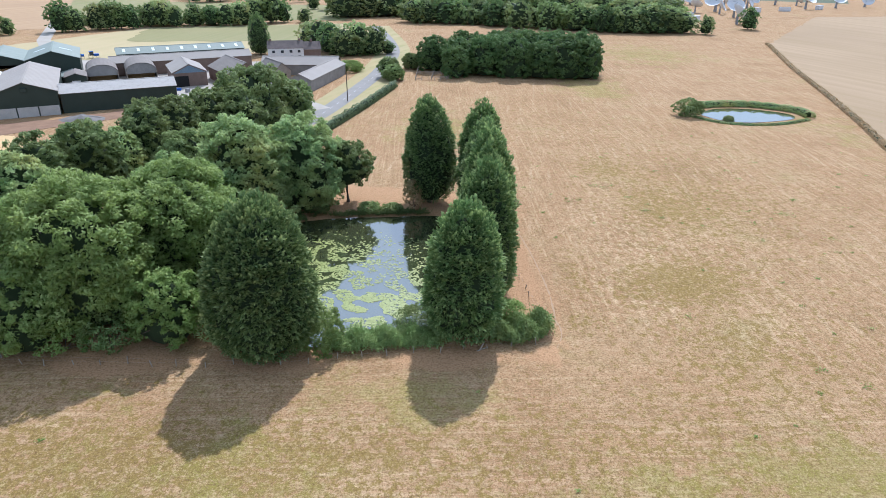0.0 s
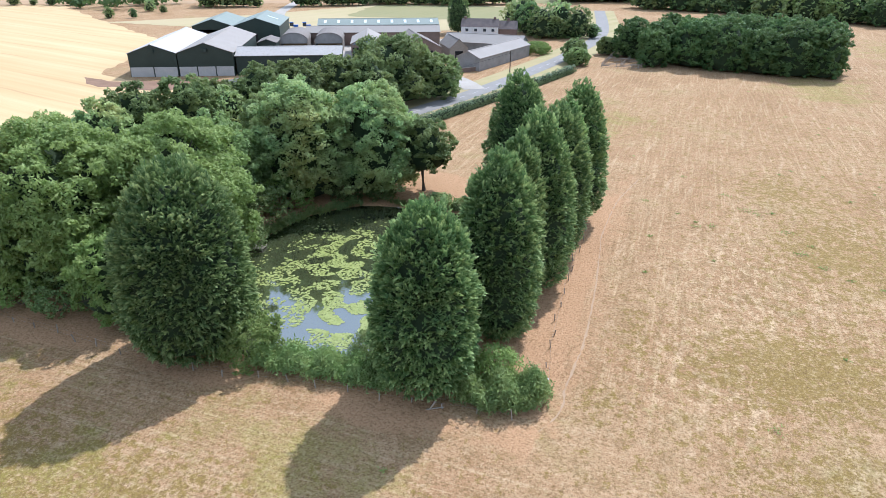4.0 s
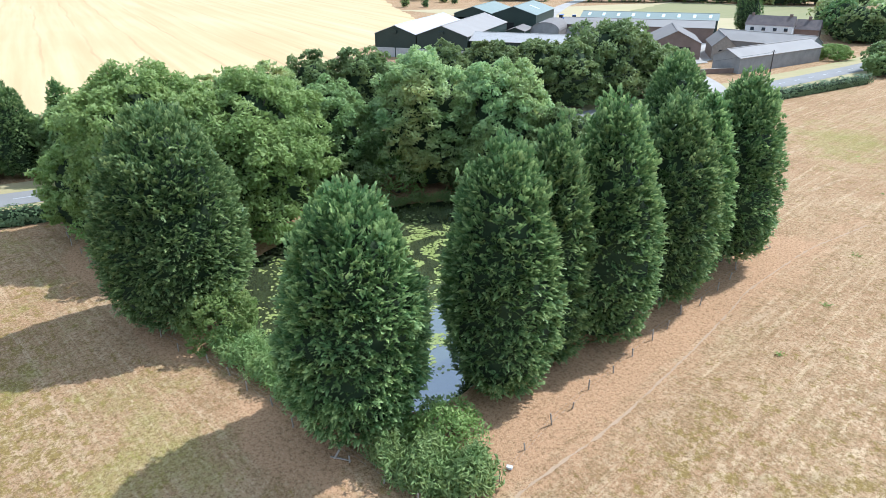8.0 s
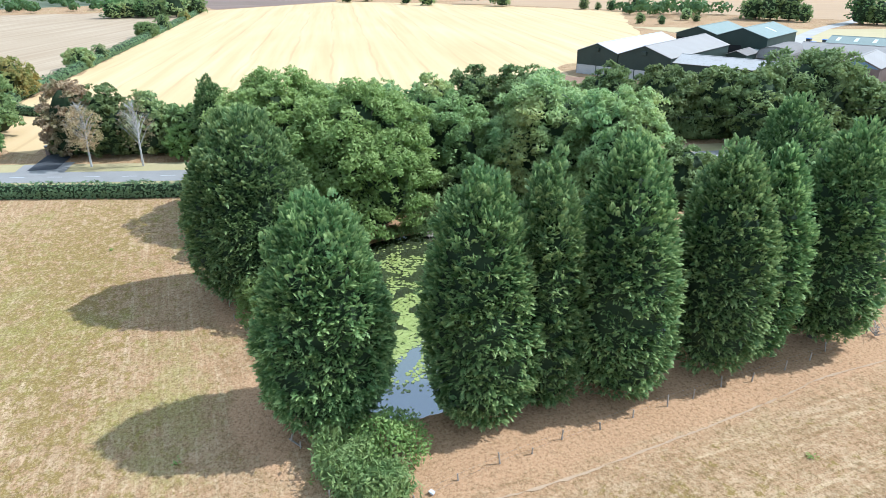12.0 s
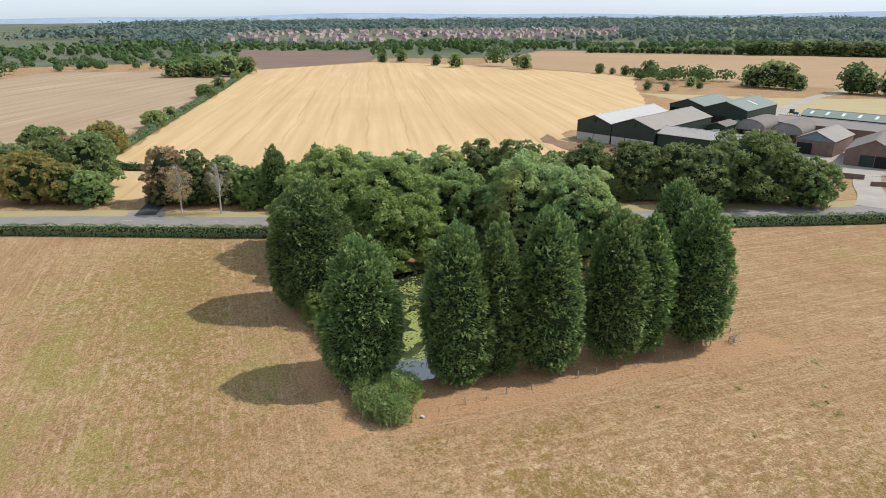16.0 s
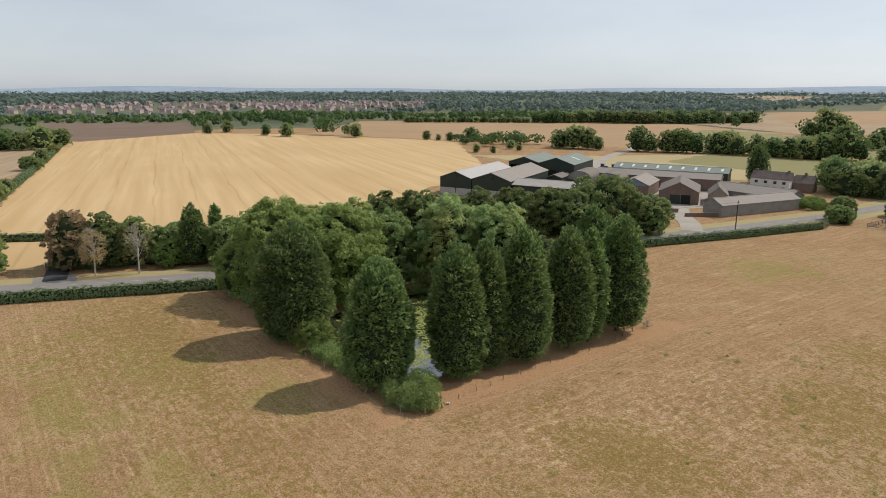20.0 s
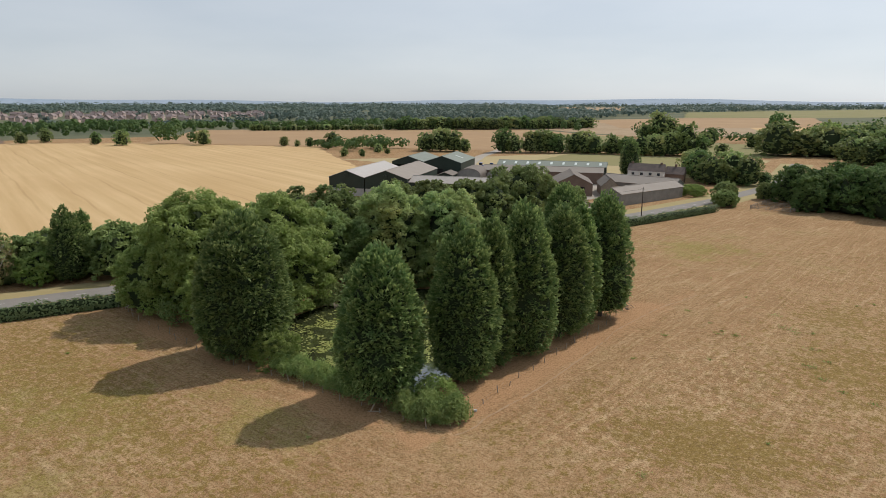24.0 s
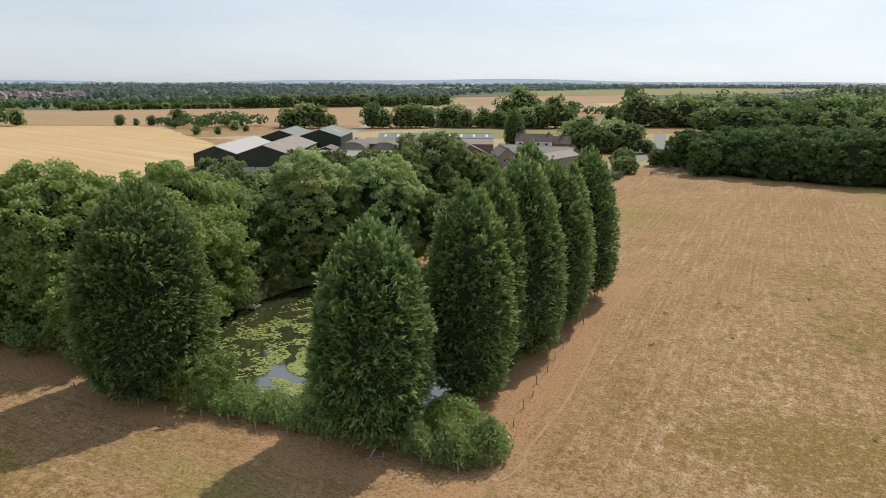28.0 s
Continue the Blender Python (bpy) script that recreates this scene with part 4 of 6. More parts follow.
ROAD = curve_pts([(-130, -150), (-106, -90), (-93, -50), (-79, -14), (-63, 36), (-49, 86), (-42.5, 108), (-35.5, 142), (-29, 185), (-27, 240), (-40, 330)], 5)
ribbon("verge", ROAD, 15, M_VERGE, 0.04, "dry grass verges of a lane", "verge")
ribbon("road", ROAD, 5.6, M_ROAD, 0.09, "grey worn asphalt lane with a white centre line")
HEDGE = [(-118, -150), (-96, -90), (-86, -58), (-66.5, -9), (-53, 38), (-40.5, 84), (-31, 117), (-23, 149)]


# ---- world edge: the grove ----
conifer(-10.2, -4.6, 17.2, 5.0, 11, "dark green cypress standing alone at the pond corner", 12500, 0.9)
conifer(-32.8, -6.8, 18.5, 6.3, 12, "broad dark cypress at the pond's south side", 17000, 0.7)
conifer(-6.8, 5.6, 18.7, 4.4, 13, "tall dense green cypress on the pond bank", 10000, 0.5)
conifer(-6.2, 10.6, 18.9, 3.1, 14, "slim cypress pressed against its neighbour", 7000, 0.5)
conifer(-5.6, 16.6, 19.5, 4.3, 15, "tall dense green cypress beside the fence", 10000, 0.5)
conifer(-5.1, 25.4, 18.5, 4.1, 16, "dense green cypress beside the fence", 9500, 0.9)
conifer(-4.6, 29.8, 17.8, 3.0, 17, "slim cypress between two larger ones", 7000, 0.9)
conifer(-4.7, 37.0, 18.7, 4.4, 18, "broad cypress at the end of the row", 10000, 1.2)
conifer(-13.5, 40.4, 19.0, 4.8, 19, "very dark cypress set behind the row", 9000, 1.0)

# broadleaf trees round the pond
G = "broadleaf trees round the pond"
broadleaf(-46, 8, 18.4, 8.2, 31, "large bright green ash at the pond's west bank", M_ASH, 16000, 1.2, 0.36, 70, group=G, fine=3.0)
broadleaf(-55, -0.5, 18.6, 8.4, 32, "wide spreading ash with pale green leaves", M_ASH, 16000, 0.8, 0.36, 70, group=G, fine=3.0)
broadleaf(-63, 4, 14.5, 6.0, 33, "ash with feathery light green leaves", M_ASH, 9000, 0.8, 0.36, 46, group=G, fine=2.3)
broadleaf(-44.0, 33, 17.8, 8.0, 34, "rounded tree with browning top leaves", M_OLIVE, 15000, 0.6, 0.34, 64, group=G, fine=2.3)
broadleaf(-35.4, 37.4, 16.9, 6.6, 35, "grey-green willow-like tree with hanging leaves", M_OLIVE, 12000, 1.0, 0.32, 54, group=G, fine=2.3)
broadleaf(-28.2, 41.0, 11.7, 4.4, 36, "small open tree on the bank with a bare trunk", M_OAK, 4200, 3.6, 0.28, 26, group=G, fine=2.3)
broadleaf(-52, 22, 14.5, 6.5, 37, "dark leafy tree behind the pond", M_OAK, 10000, 0.5, 0.34, 50, group=G, fine=2.3)
broadleaf(-57, 44, 12.5, 5.0, 38, "dark tree between pond and lane", M_OAK, 6000, 1.5, 0.34, 36, group=G, fine=2.3)
broadleaf(-44.5, -4.8, 9.2, 4.2, 39, "bright young tree at the grove's edge", M_LIME, 5000, 0.4, 0.26, 34, group=G, fine=2.3)
broadleaf(-60, -6, 10.5, 4.6, 40, "leafy tree at the grove's south edge", M_ASH, 5000, 0.4, 0.30, 34, group=G, fine=2.3)
S = "shrubs round the pond"
for x, y, h, r, seed, m in ((-43.5, 20, 6, 3.8, 51, M_OAK), (-44, 27, 5.5, 3.6, 52, M_ASH), (-42, 14, 4.5, 2.6, 53, M_OAK), (-38, 34, 4.2, 2.8, 54, M_OAK),
                           (-33, 35.5, 2.2, 2.0, 55, M_OAK), (-24, 36.5, 1.6, 1.8, 56, M_OAK), (-20, 36, 1.5, 1.6, 57, M_OAK), (-51, -6, 5, 3.2, 58, M_OAK),
                           (-56, -6.5, 5, 3.0, 59, M_ASH), (-64, -4, 6, 3.4, 60, M_OAK), (-39.5, -4, 4.5, 2.2, 61, M_OLIVE), (-66, 2, 5, 3.2, 62, M_OAK),
                           (-16.5, 37.5, 5.5, 1.6, 63, M_RUST), (-62, 14, 6, 4, 64, M_OAK), (-60, 28, 7, 4, 65, M_OAK), (-50, 42, 5, 3.5, 66, M_OAK)):
    shrub(x, y, h, r, seed, "rusty half-dead shrub at the pond" if m is M_RUST else "dark green shrub on the pond bank", m, int(520 * r), 0.24, group=S)
shrub(-27.2, -6.6, 5.2, 3.2, 67, "yellow-green bush beside a cypress", M_LIME, 4200, 0.2, group=S)
shrub(-15.8, -3.0, 3.2, 2.3, 68, "rounded bright green waterside bush", M_REED, 2600, 0.16, group=S)
shrub(-4.6, -2.2, 3.4, 2.5, 69, "rounded light green bush at the fence corner", M_LIME, 2600, 0.17, group=S)


def reeds(name, pts, h, w, seed, label, count, mat):
    """Upright leafy stems in a dense stand."""
    rng = np.random.default_rng(seed)
    P = np.array([(x, y) for x, y, _ in along(pts, 0.2)])
    base = P[rng.integers(0, len(P), count)] + rng.normal(size=(count, 2)) * w / 2.4
    V, F = [], []
    lean = rng.normal(size=(count, 2)) * 0.22
    hh = h * rng.uniform(0.45, 1.25, count) * (0.85 + 0.25 * np.sin(base[:, 0] * 1.9 + base[:, 1]))
    Vs, Fs, o = [], [], 0
    for z in (0.35, 0.55, 0.75, 0.95):
        c = np.stack([base[:, 0] + lean[:, 0] * z, base[:, 1] + lean[:, 1] * z, hh * z], 1)
        n = unit(np.stack([lean[:, 0], lean[:, 1], np.full(count, 0.25)], 1) + rng.normal(size=(count, 3)) * 0.45)
        V, F = leaves(c, n, rng.uniform(0.14, 0.28, count), rng, 0.30)
        Vs.append(V)
        Fs.append(F + o)
        o += len(V)
    return tagged(link_mesh(name, np.concatenate(Vs), np.concatenate(Fs), mat), label, "reeds", "", "stuff")


reeds("reed_bed", [(-25.5, -6.8), (-20, -6.0), (-13, -5.8)], 1.8, 1.6, 71, "light green reeds along the pond edge", 7000, M_REED)
reeds("reed_bed", [(-6.2, -5.4), (-3.4, -5.6), (-1.2, -4.6), (-0.6, -3.0), (-2.6, -3.8), (-5, -4.4)], 2.2, 1.3, 72, "light green leafy stems at the fence corner", 9000, M_REED)
reeds("reed_bed", [(-41, 8), (-42, 16), (-40, 25), (-35, 32)], 1.2, 1.0, 73, "low waterside plants on the far bank", 1600, M_OAK)
reeds("reed_bed", [(-30, 34), (-22, 34.8), (-14, 35)], 0.8, 0.8, 74, "dark low plants along the pond edge", 900, M_OAK)


def lilies():
    rng = np.random.default_rng(81)
    spots = [(-27, 14, 5, 6, 2100), (-31, 20, 5, 5, 1100), (-22, 3, 6.5, 5, 4600), (-15.5, 9, 3.5, 7, 1300), (-34, 9, 4, 6, 900), (-20, 20, 5, 6, 350)]
    V, F = [], []
    for cx, cy, sx, sy, n in spots:
        pts = rng.normal(size=(n, 2)) * (sx * 0.62, sy * 0.62) + (cx, cy)
        pts = pts[inside(pts[:, 0], pts[:, 1], POND[:-1])]
        for x, y in pts:
            if noise.noise((x * 0.45, y * 0.45, 3.0)) < -0.08:
                continue
            r, a0, o = rng.uniform(0.09, 0.21), rng.uniform(0, 6.28), len(V)
            z = -0.318 + rng.uniform(0, 0.012)
            V.append((x, y, z))
            for j in range(6):
                a = a0 + 0.25 + j * (6.283 - 0.5) / 5
                V.append((x + r * math.cos(a), y + r * math.sin(a), z + 0.01 * rng.uniform(0, 1)))
            F += [(o, o + j, o + j + 1) for j in range(1, 6)]
    ob = link_mesh("water_lilies", V, np.array(F), M_LILY)
    return tagged(ob, "floating yellow-green lily pads in drifting patches", "water lilies", "", "stuff")


lilies()


# fence round the pond
def fence(points, label, step=2.9, h=0.95):
    t = tagged(new("fence"), label, "fence")
    rng = random.Random(7)
    mesh = None
    spots = along(points, step)
    for i, (x, y, a) in enumerate(spots):
        m = pose(x + rng.uniform(-.3, .3), y + rng.uniform(-.5, .5), -0.12, rng.uniform(-8, 8), rng.uniform(-8, 8), a + rng.uniform(-20, 20)) @ Matrix.Diagonal((1, 1, rng.uniform(0.6, 1.12), 1))
        if mesh is None:
            ob = part("post", box(0.09, 0.085, h + 0.12, bevel=0.012), M_POST, t)
            mesh = ob.data
            ob.matrix_basis = m
        else:
            shared("post", mesh, t, m)
    for z in (0.45, 0.95):
        wv, wf = tube([(x, y, z * h + rng.uniform(-.05, .03)) for x, y, _ in spots], [0.005] * len(spots), 3)
        link_mesh("wire", wv, wf, M_WIRE, t)
    return t


fence([(-68, -8.6), (-52, -9.6), (-33, -10.6), (-20, -8.6), (-8.2, -7.3), (0.0, -6.4)], "leaning wooden stock fence along the grove's south edge")
fence([(0.2, -1.5), (-0.8, 4), (-1.8, 17.5), (-2.0, 30), (-2.2, 37), (-3.2, 41.5), (-8, 46.5), (-16, 49)], "weathered wooden stock fence beside the cypresses")

# lane-side trees and farther hedgerow trees
R_ = "trees along the lane"
LANE = [(-49.5, 103, 10.5, 5.4, M_OAK, 5500), (-57, 82, 13.2, 5.4, M_OAK, 6000), (-84, 0, 10.5, 4.6, M_OAK, 4500), (-57, 94, 15.5, 8.6, M_OAK, 14000), (-64, 80, 12.5, 5.6, M_OAK, 7000), (-68, 70, 13.2, 5.2, M_OAK, 6500), (-71, 61, 13.8, 5.0, M_OAK, 6500), (-83, 45.5, 7.0, 2.8, M_GOLD, 3000), (-73, 53, 11.0, 4.0, M_OLIVE, 3200),
        (-76, 46, 13.8, 5.0, M_OAK, 6500), (-80, 38, 13.6, 5.0, M_OAK, 6500), (-78, 29, 13.0, 4.6, M_OLIVE, 5000), (-82, 21, 12.0, 4.4, M_OLIVE, 4500), (-76, 78, 11.0, 5.0, M_OAK, 5000),
        (-86, 12, 11.5, 4.6, M_OLIVE, 5000), (-84, 60, 8.5, 4.0, M_OAK, 3500), (-92, 46, 7.6, 3.6, M_RUST, 2500), (-90, 30, 8.0, 3.8, M_OAK, 3000), (-96, 18, 8.0, 4.0, M_OLIVE, 3000), (-88, 70, 8.0, 3.6, M_OAK, 3000),
        (-100, -30, 13.4, 4.4, M_RUST, 4500), (-97, -24, 12.4, 4.0, M_OAK, 4500), (-95, -17.5, 11.6, 3.6, M_OLIVE, 3500), (-94, -11, 8.6, 3.6, M_OAK, 3500), (-90, -12, 6.0, 2.8, M_LIME, 2500), (-92, 3, 9.5, 4.2, M_OLIVE, 4000),
        (-101, -6, 8, 4, M_OAK, 3000), (-103, -18, 8.5, 4, M_OAK, 3000),
        (-113, -60, 11.5, 5.5, M_GOLD, 6500), (-108, -52, 9.6, 4.2, M_GOLD, 4500), (-122, -48, 14.0, 6.0, M_OAK, 6500), (-104, -46, 8.0, 3.6, M_OAK, 3000), (-128, -70, 12, 5.5, M_OAK, 5000), (-136, -60, 11, 5, M_OAK, 4500), (-120, -82, 12, 6, M_OAK, 5000)]
for i, (x, y, h, r, m, n) in enumerate(LANE):
    lab = {M_OAK: "dark green broadleaf tree beside the lane", M_RUST: "rusty brown drought-struck tree beside the lane", M_OLIVE: "grey-green broadleaf tree beside the lane", M_LIME: "yellow-green small tree beside the lane", M_GOLD: "golden-brown drought-struck tree beside the lane"}[m]
    broadleaf(x, y, h, r * 1.12, 100 + i, lab, m, n, h * 0.05, 0.34, 40, group=R_)
for x, y, h, r, m, lab in ((-167, -51, 10, 6.2, M_GOLD, "big olive and golden tree at the field hedge"), (-216.5, -40, 6.5, 4.4, M_OLIVE, "round grey-green bush at the field hedge"), (-310, -21, 7, 5.0, M_OAK, "spreading dark bush at the field hedge"),
                           (-402, -2.5, 5, 3.2, M_GOLD, "small golden bush at the field hedge"), (-168, -66, 9, 5.5, M_OAK, "dark green tree behind the field hedge"), (-178, -72, 8.5, 5.0, M_OAK, "dark green tree behind the field hedge"),
                           (-158, -60, 8, 4.6, M_RUST, "browning tree behind the field hedge"), (-146, -66, 8.5, 4.6, M_OLIVE, "grey-green tree behind the field hedge")):
    broadleaf(x, y, h, r, int(-x), lab, m, 3600, h * 0.06, 0.36, 36, group="field hedge trees")
conifer(-88, -7, 13.2, 3.4, 151, "dark pointed conifer beside the lane", 5000, 0.6, group=R_, name="conifer_tree")
conifer(-113.5, 5.7, 8.5, 1.9, 152, "small upright conifer at the field edge", 2500, 0.4, group=R_, name="conifer_tree")


def bare_tree(x, y, h, seed, label, bark, twigs=22, left=700):
    rng = random.Random(seed)
    t = thing("birch_tree", x, y, 0, label, "tree", R_)
    pieces = [tube([(0, 0, -0.3), (0.2, 0.1, h * 0.35), (0.1, 0.3, h * 0.7), (0.4, 0.2, h)], [0.2, 0.16, 0.09, 0.02], 7)]
    for i in range(twigs):
        z = h * rng.uniform(0.3, 0.95)
        a, L = rng.uniform(0, 6.28), (h - z) * 0.5 + 0.8
        e = (math.cos(a) * L * 0.7, math.sin(a) * L * 0.7, z + L * 0.9)
        pieces.append(tube([(0.15, 0.15, z), (e[0] * 0.5, e[1] * 0.5, z + L * 0.55), e], [0.06, 0.04, 0.012], 4))
    v, f = joined(pieces)
    link_mesh("trunk", v, f, bark, t)
    V, F, _, _, _ = crown_mesh(seed, h, 2.6, h * 0.30, left, 0.16, 20)
    link_mesh("crown", V, F, M_RUST, t)


bare_tree(-87, -19, 11, 161, "nearly bare white-stemmed birch beside the lane", M_BIRCH, 40, 500)
bare_tree(-90, -27, 10.5, 162, "dying birch with pinkish twigs beside the lane", M_BIRCH, 50, 3000)

hedge(HEDGE, 2.2, 2.0, 171, "trimmed grey-green hedge along the lane", M_HEDGE, 85, 0.24)
hedge([(-150, -52), (-250, -32), (-360, -10), (-480, 12)], 2.6, 3.2, 172, "thick green field hedge", M_HEDGE, 30, 0.45)
hedge([(-104, -33), (-98, -20), (-91, 4), (-86, 14), (-79, 34), (-71, 60), (-63, 84)], 6.0, 6.5, 175, "dense green thicket under the lane-side trees", M_OAK, 260, 0.36, "thicket")
hedge([(-66, -3), (-60, 12), (-56, 28), (-50, 46)], 5.0, 5.0, 176, "dense undergrowth between pond and lane", M_OAK, 220, 0.34, "thicket")
hedge([(-98, 14), (-92, 40), (-82, 66), (-70, 88)], 5.2, 5.5, 177, "mixed bushes along the stubble edge", M_OLIVE, 180, 0.36, "thicket")
hedge([(-126, -23), (-134, -31), (-140, -42), (-150, -52)], 2.2, 2.0, 173, "green hedge at the field corner", M_HEDGE, 50, 0.3)
hedge([(93.5, 72), (103, 98), (113.5, 130), (131, 186), (152, 246), (156, 258)], 0.8, 1.9, 174, "low straggly brown field edge", M_STRAW, 30, 0.4)

# telegraph pole and line
pole = thing("telegraph_pole", -36.6, 125.9, 0, "dark wooden telegraph pole beside the lane", "pole")
tv, tf = tube([(0, 0, -0.5), (0, 0, 4), (0, 0, 8.4)], [0.16, 0.14, 0.10], 8)
link_mesh("shaft", tv, tf, M_POLE, pole)
part("insulator_arm", box(0.9, 0.10, 0.10, 0, 0, 7.9, 0.01), M_POLE, pole)


# ---- farm ----
def gabled(name, x, y, turn, w, d, eave, rise, wall, roof, label, category="barn", overhang=0.3, panel=None, bays=0, doors=(), lights=0, group="farm buildings", open_front=False, gable=None):
    """A gabled shed. x, y: its front left corner; the gable faces the front; it runs d metres back."""
    t = thing(name, x, y, 0, label, category, group, turn)
    th = 0.25
    side = [(0, 0), (w, 0), (w, eave), (w / 2, eave + rise), (0, eave)]
    for nm, y0 in (("front_wall", 0.0), ("back_wall", d - th)):
        bm = bmesh.new()
        if open_front and y0 == 0.0:
            side_ = [(0, eave - 1.2), (w, eave - 1.2)] + side[2:]
        else:
            side_ = side
        a = [bm.verts.new((px, y0, pz)) for px, pz in side_]
        b = [bm.verts.new((px, y0 + th, pz)) for px, pz in side_]
        bm.faces.new(a)
        bm.faces.new(b[::-1])
        for i in range(5):
            j = (i + 1) % 5
            bm.faces.new((a[j], a[i], b[i], b[j]))
        part(nm, bm, wall, t)
    part("side_wall", box(th, d - 2 * th, eave, th / 2, d / 2, 0), wall, t)
    part("side_wall", box(th, d - 2 * th, eave, w - th / 2, d / 2, 0), wall, t)
    sl = math.hypot(w / 2, rise)
    ang = math.degrees(math.atan2(rise, w / 2))
    for sgn in (-1, 1):
        bm = box(sl + overhang, d + 2 * overhang, 0.12, (sl + overhang) / 2 * 1.0, 0, 0)
        ob = part("roof_slope", bm, roof, t)
        ob.matrix_basis = pose(w / 2, d / 2, eave + rise + 0.02, 0, ang, 0) if sgn > 0 else pose(w / 2, d / 2, eave + rise + 0.02, 0, ang, 180)
        for i in range(lights):
            lt = part("rooflight", box(sl * 0.45, 1.0, 0.05, sl * 0.5, 0, 0.125), M_SKYLIGHT, ob)
            lt.matrix_basis = pose(0, -d / 2 + d * (i + 0.5) / lights, 0)
    part("ridge_cap", box(0.5, d + 2 * overhang, 0.12, w / 2, d / 2, eave + rise + 0.06), roof, t)
    if gable:
        bm = bmesh.new()
        tri = [bm.verts.new(p) for p in ((0.3, -0.06, eave - 0.2), (w - 0.3, -0.06, eave - 0.2), (w / 2, -0.06, eave + rise - 0.3))]
        bk = [bm.verts.new((v.co.x, 0.0, v.co.z)) for v in tri]
        bm.faces.new(tri)
        for q in range(3):
            bm.faces.new((tri[q], bk[q], bk[(q + 1) % 3], tri[(q + 1) % 3]))
        part("gable_sheet", bm, gable, t)
    if open_front:
        bale = None
        for row in range(3):
            for q in range(int((w - 1.6) / 2.4)):
                m = pose(1.9 + q * 2.4, 3.0 + 0.2 * ((q * 7 + row) % 3), row * 1.5, 0, 0, 2 * ((q + row) % 3 - 1))
                if bale is None:
                    ob = part("hay_bale", box(2.3, 1.6, 1.45, bevel=0.12), M_HAY, t, "tan hay bale")
                    ob.matrix_basis, bale = m, ob.data
                else:
                    shared("hay_bale", bale, t, m)
    if panel:
        pw = w / bays
        for i in range(bays):
            part("concrete_panel", box(pw - 0.35, 0.12, panel, pw * (i + 0.5), -0.065, 0.05), M_PANEL, t)
        part("vent_box", box(1.4, 0.5, 1.0, w / 2, -0.27, eave + 0.2, 0.05), M_CLAD, t)
    # near-black entries are sheets that paint the shade inside an open doorway
    for dx, dw, dh, dm in doors:
        part("door", box(dw, 0.1, dh, dx, -0.055, 0.02), dm, t)
    return t


def at(o, a, b):
    """A place a metres along and b metres back from o in the farm's own directions."""
    p = np.array(o) + U_F * a + V_F * b
    return p[0], p[1]


FT = math.degrees(math.atan2(U_F[1], U_F[0]))
L0 = (-138.0, 97.0)
gabled("barn", *L0, FT, 13.0, 38, 6.4, 2.3, M_CLAD, M_ROOF_PALE, "dark green barn with a pale roof and white concrete panels", panel=2.6, bays=2)
gabled("barn", *at(L0, 13.3, 0), FT, 15.2, 38, 6.4, 2.6, M_CLAD, M_ROOF_GREY, "dark green barn with a weathered grey roof", panel=2.6, bays=3)
gabled("barn", *at(L0, 58.5, 1.0), FT + 90, 10, 29.5, 5.3, 1.7, M_CLAD, M_ROOF_MOSS, "long low green barn with a mossy roof")
gabled("barn", *at((-129.5, 160.0), -16, 0), FT, 16, 27, 7.2, 2.6, M_CLAD, M_ROOF_GREEN, "large green steel barn with an open doorway", doors=((6, 4.6, 4.6, M_INSIDE_SHADE),), lights=1)
gabled("barn", *at((-129.5, 160.0), -30.6, 2), FT, 14.3, 25, 7.0, 2.3, M_CLAD, M_ROOF_GREEN, "open-fronted green barn stacked with hay bales", open_front=True)
gabled("shed", *at(L0, 29.5, 34), FT, 6, 10, 4.2, 1.0, M_CLAD, M_ROOF_DARK, "small shed with two white doors", doors=((3, 2.4, 3, M_WHITE),))
gabled("shed", *at((-79.1, 185.6), 0.5, -1), FT + 90, 9, 48, 4.6, 1.7, M_BRICK, M_ROOF_GREY, "long brick cattle shed with a grey roof")
gabled("shed", *at((-85.9, 200.1), 1.5, 0), FT + 90, 12, 46, 5.2, 1.6, M_CLAD, M_ROOF_GREEN, "long green shed with a row of rooflights", lights=9)
gabled("barn", -94.5, 146.5, FT, 10.5, 18, 4.6, 2.4, M_BRICK, M_ROOF_GREY, "brick barn with an open front and blue gable", gable=M_SLATE, doors=((2.6, 4.2, 3.4, M_INSIDE_SHADE),))
gabled("barn", -77.0, 146.0, FT + 8, 13, 20, 4.2, 3.2, M_BRICK, M_ROOF_DARK, "old brick barn with a dark green door", doors=((5.4, 3.4, 3.2, M_CLAD), (8.8, 3.0, 3.2, M_INSIDE_SHADE)))
gabled("shed", -64.0, 155.5, FT + 8, 6, 14, 3.6, 2.6, M_POST, M_ROOF_DARK, "narrow timber shed with a steep roof", doors=((3, 2.6, 2.6, M_INSIDE_SHADE),))
gabled("shed", -56.8, 141.3, 20 - 33, 7.8, 33, 3.7, 1.7, M_BOARDS, M_ROOF_GREY, "long grey boarded shed beside the lane")
gabled("shed", -44.5, 170.0, 90, 10, 27, 3.6, 2.2, M_BOARDS, M_ROOF_GREY, "grey-roofed shed joining the yard buildings")


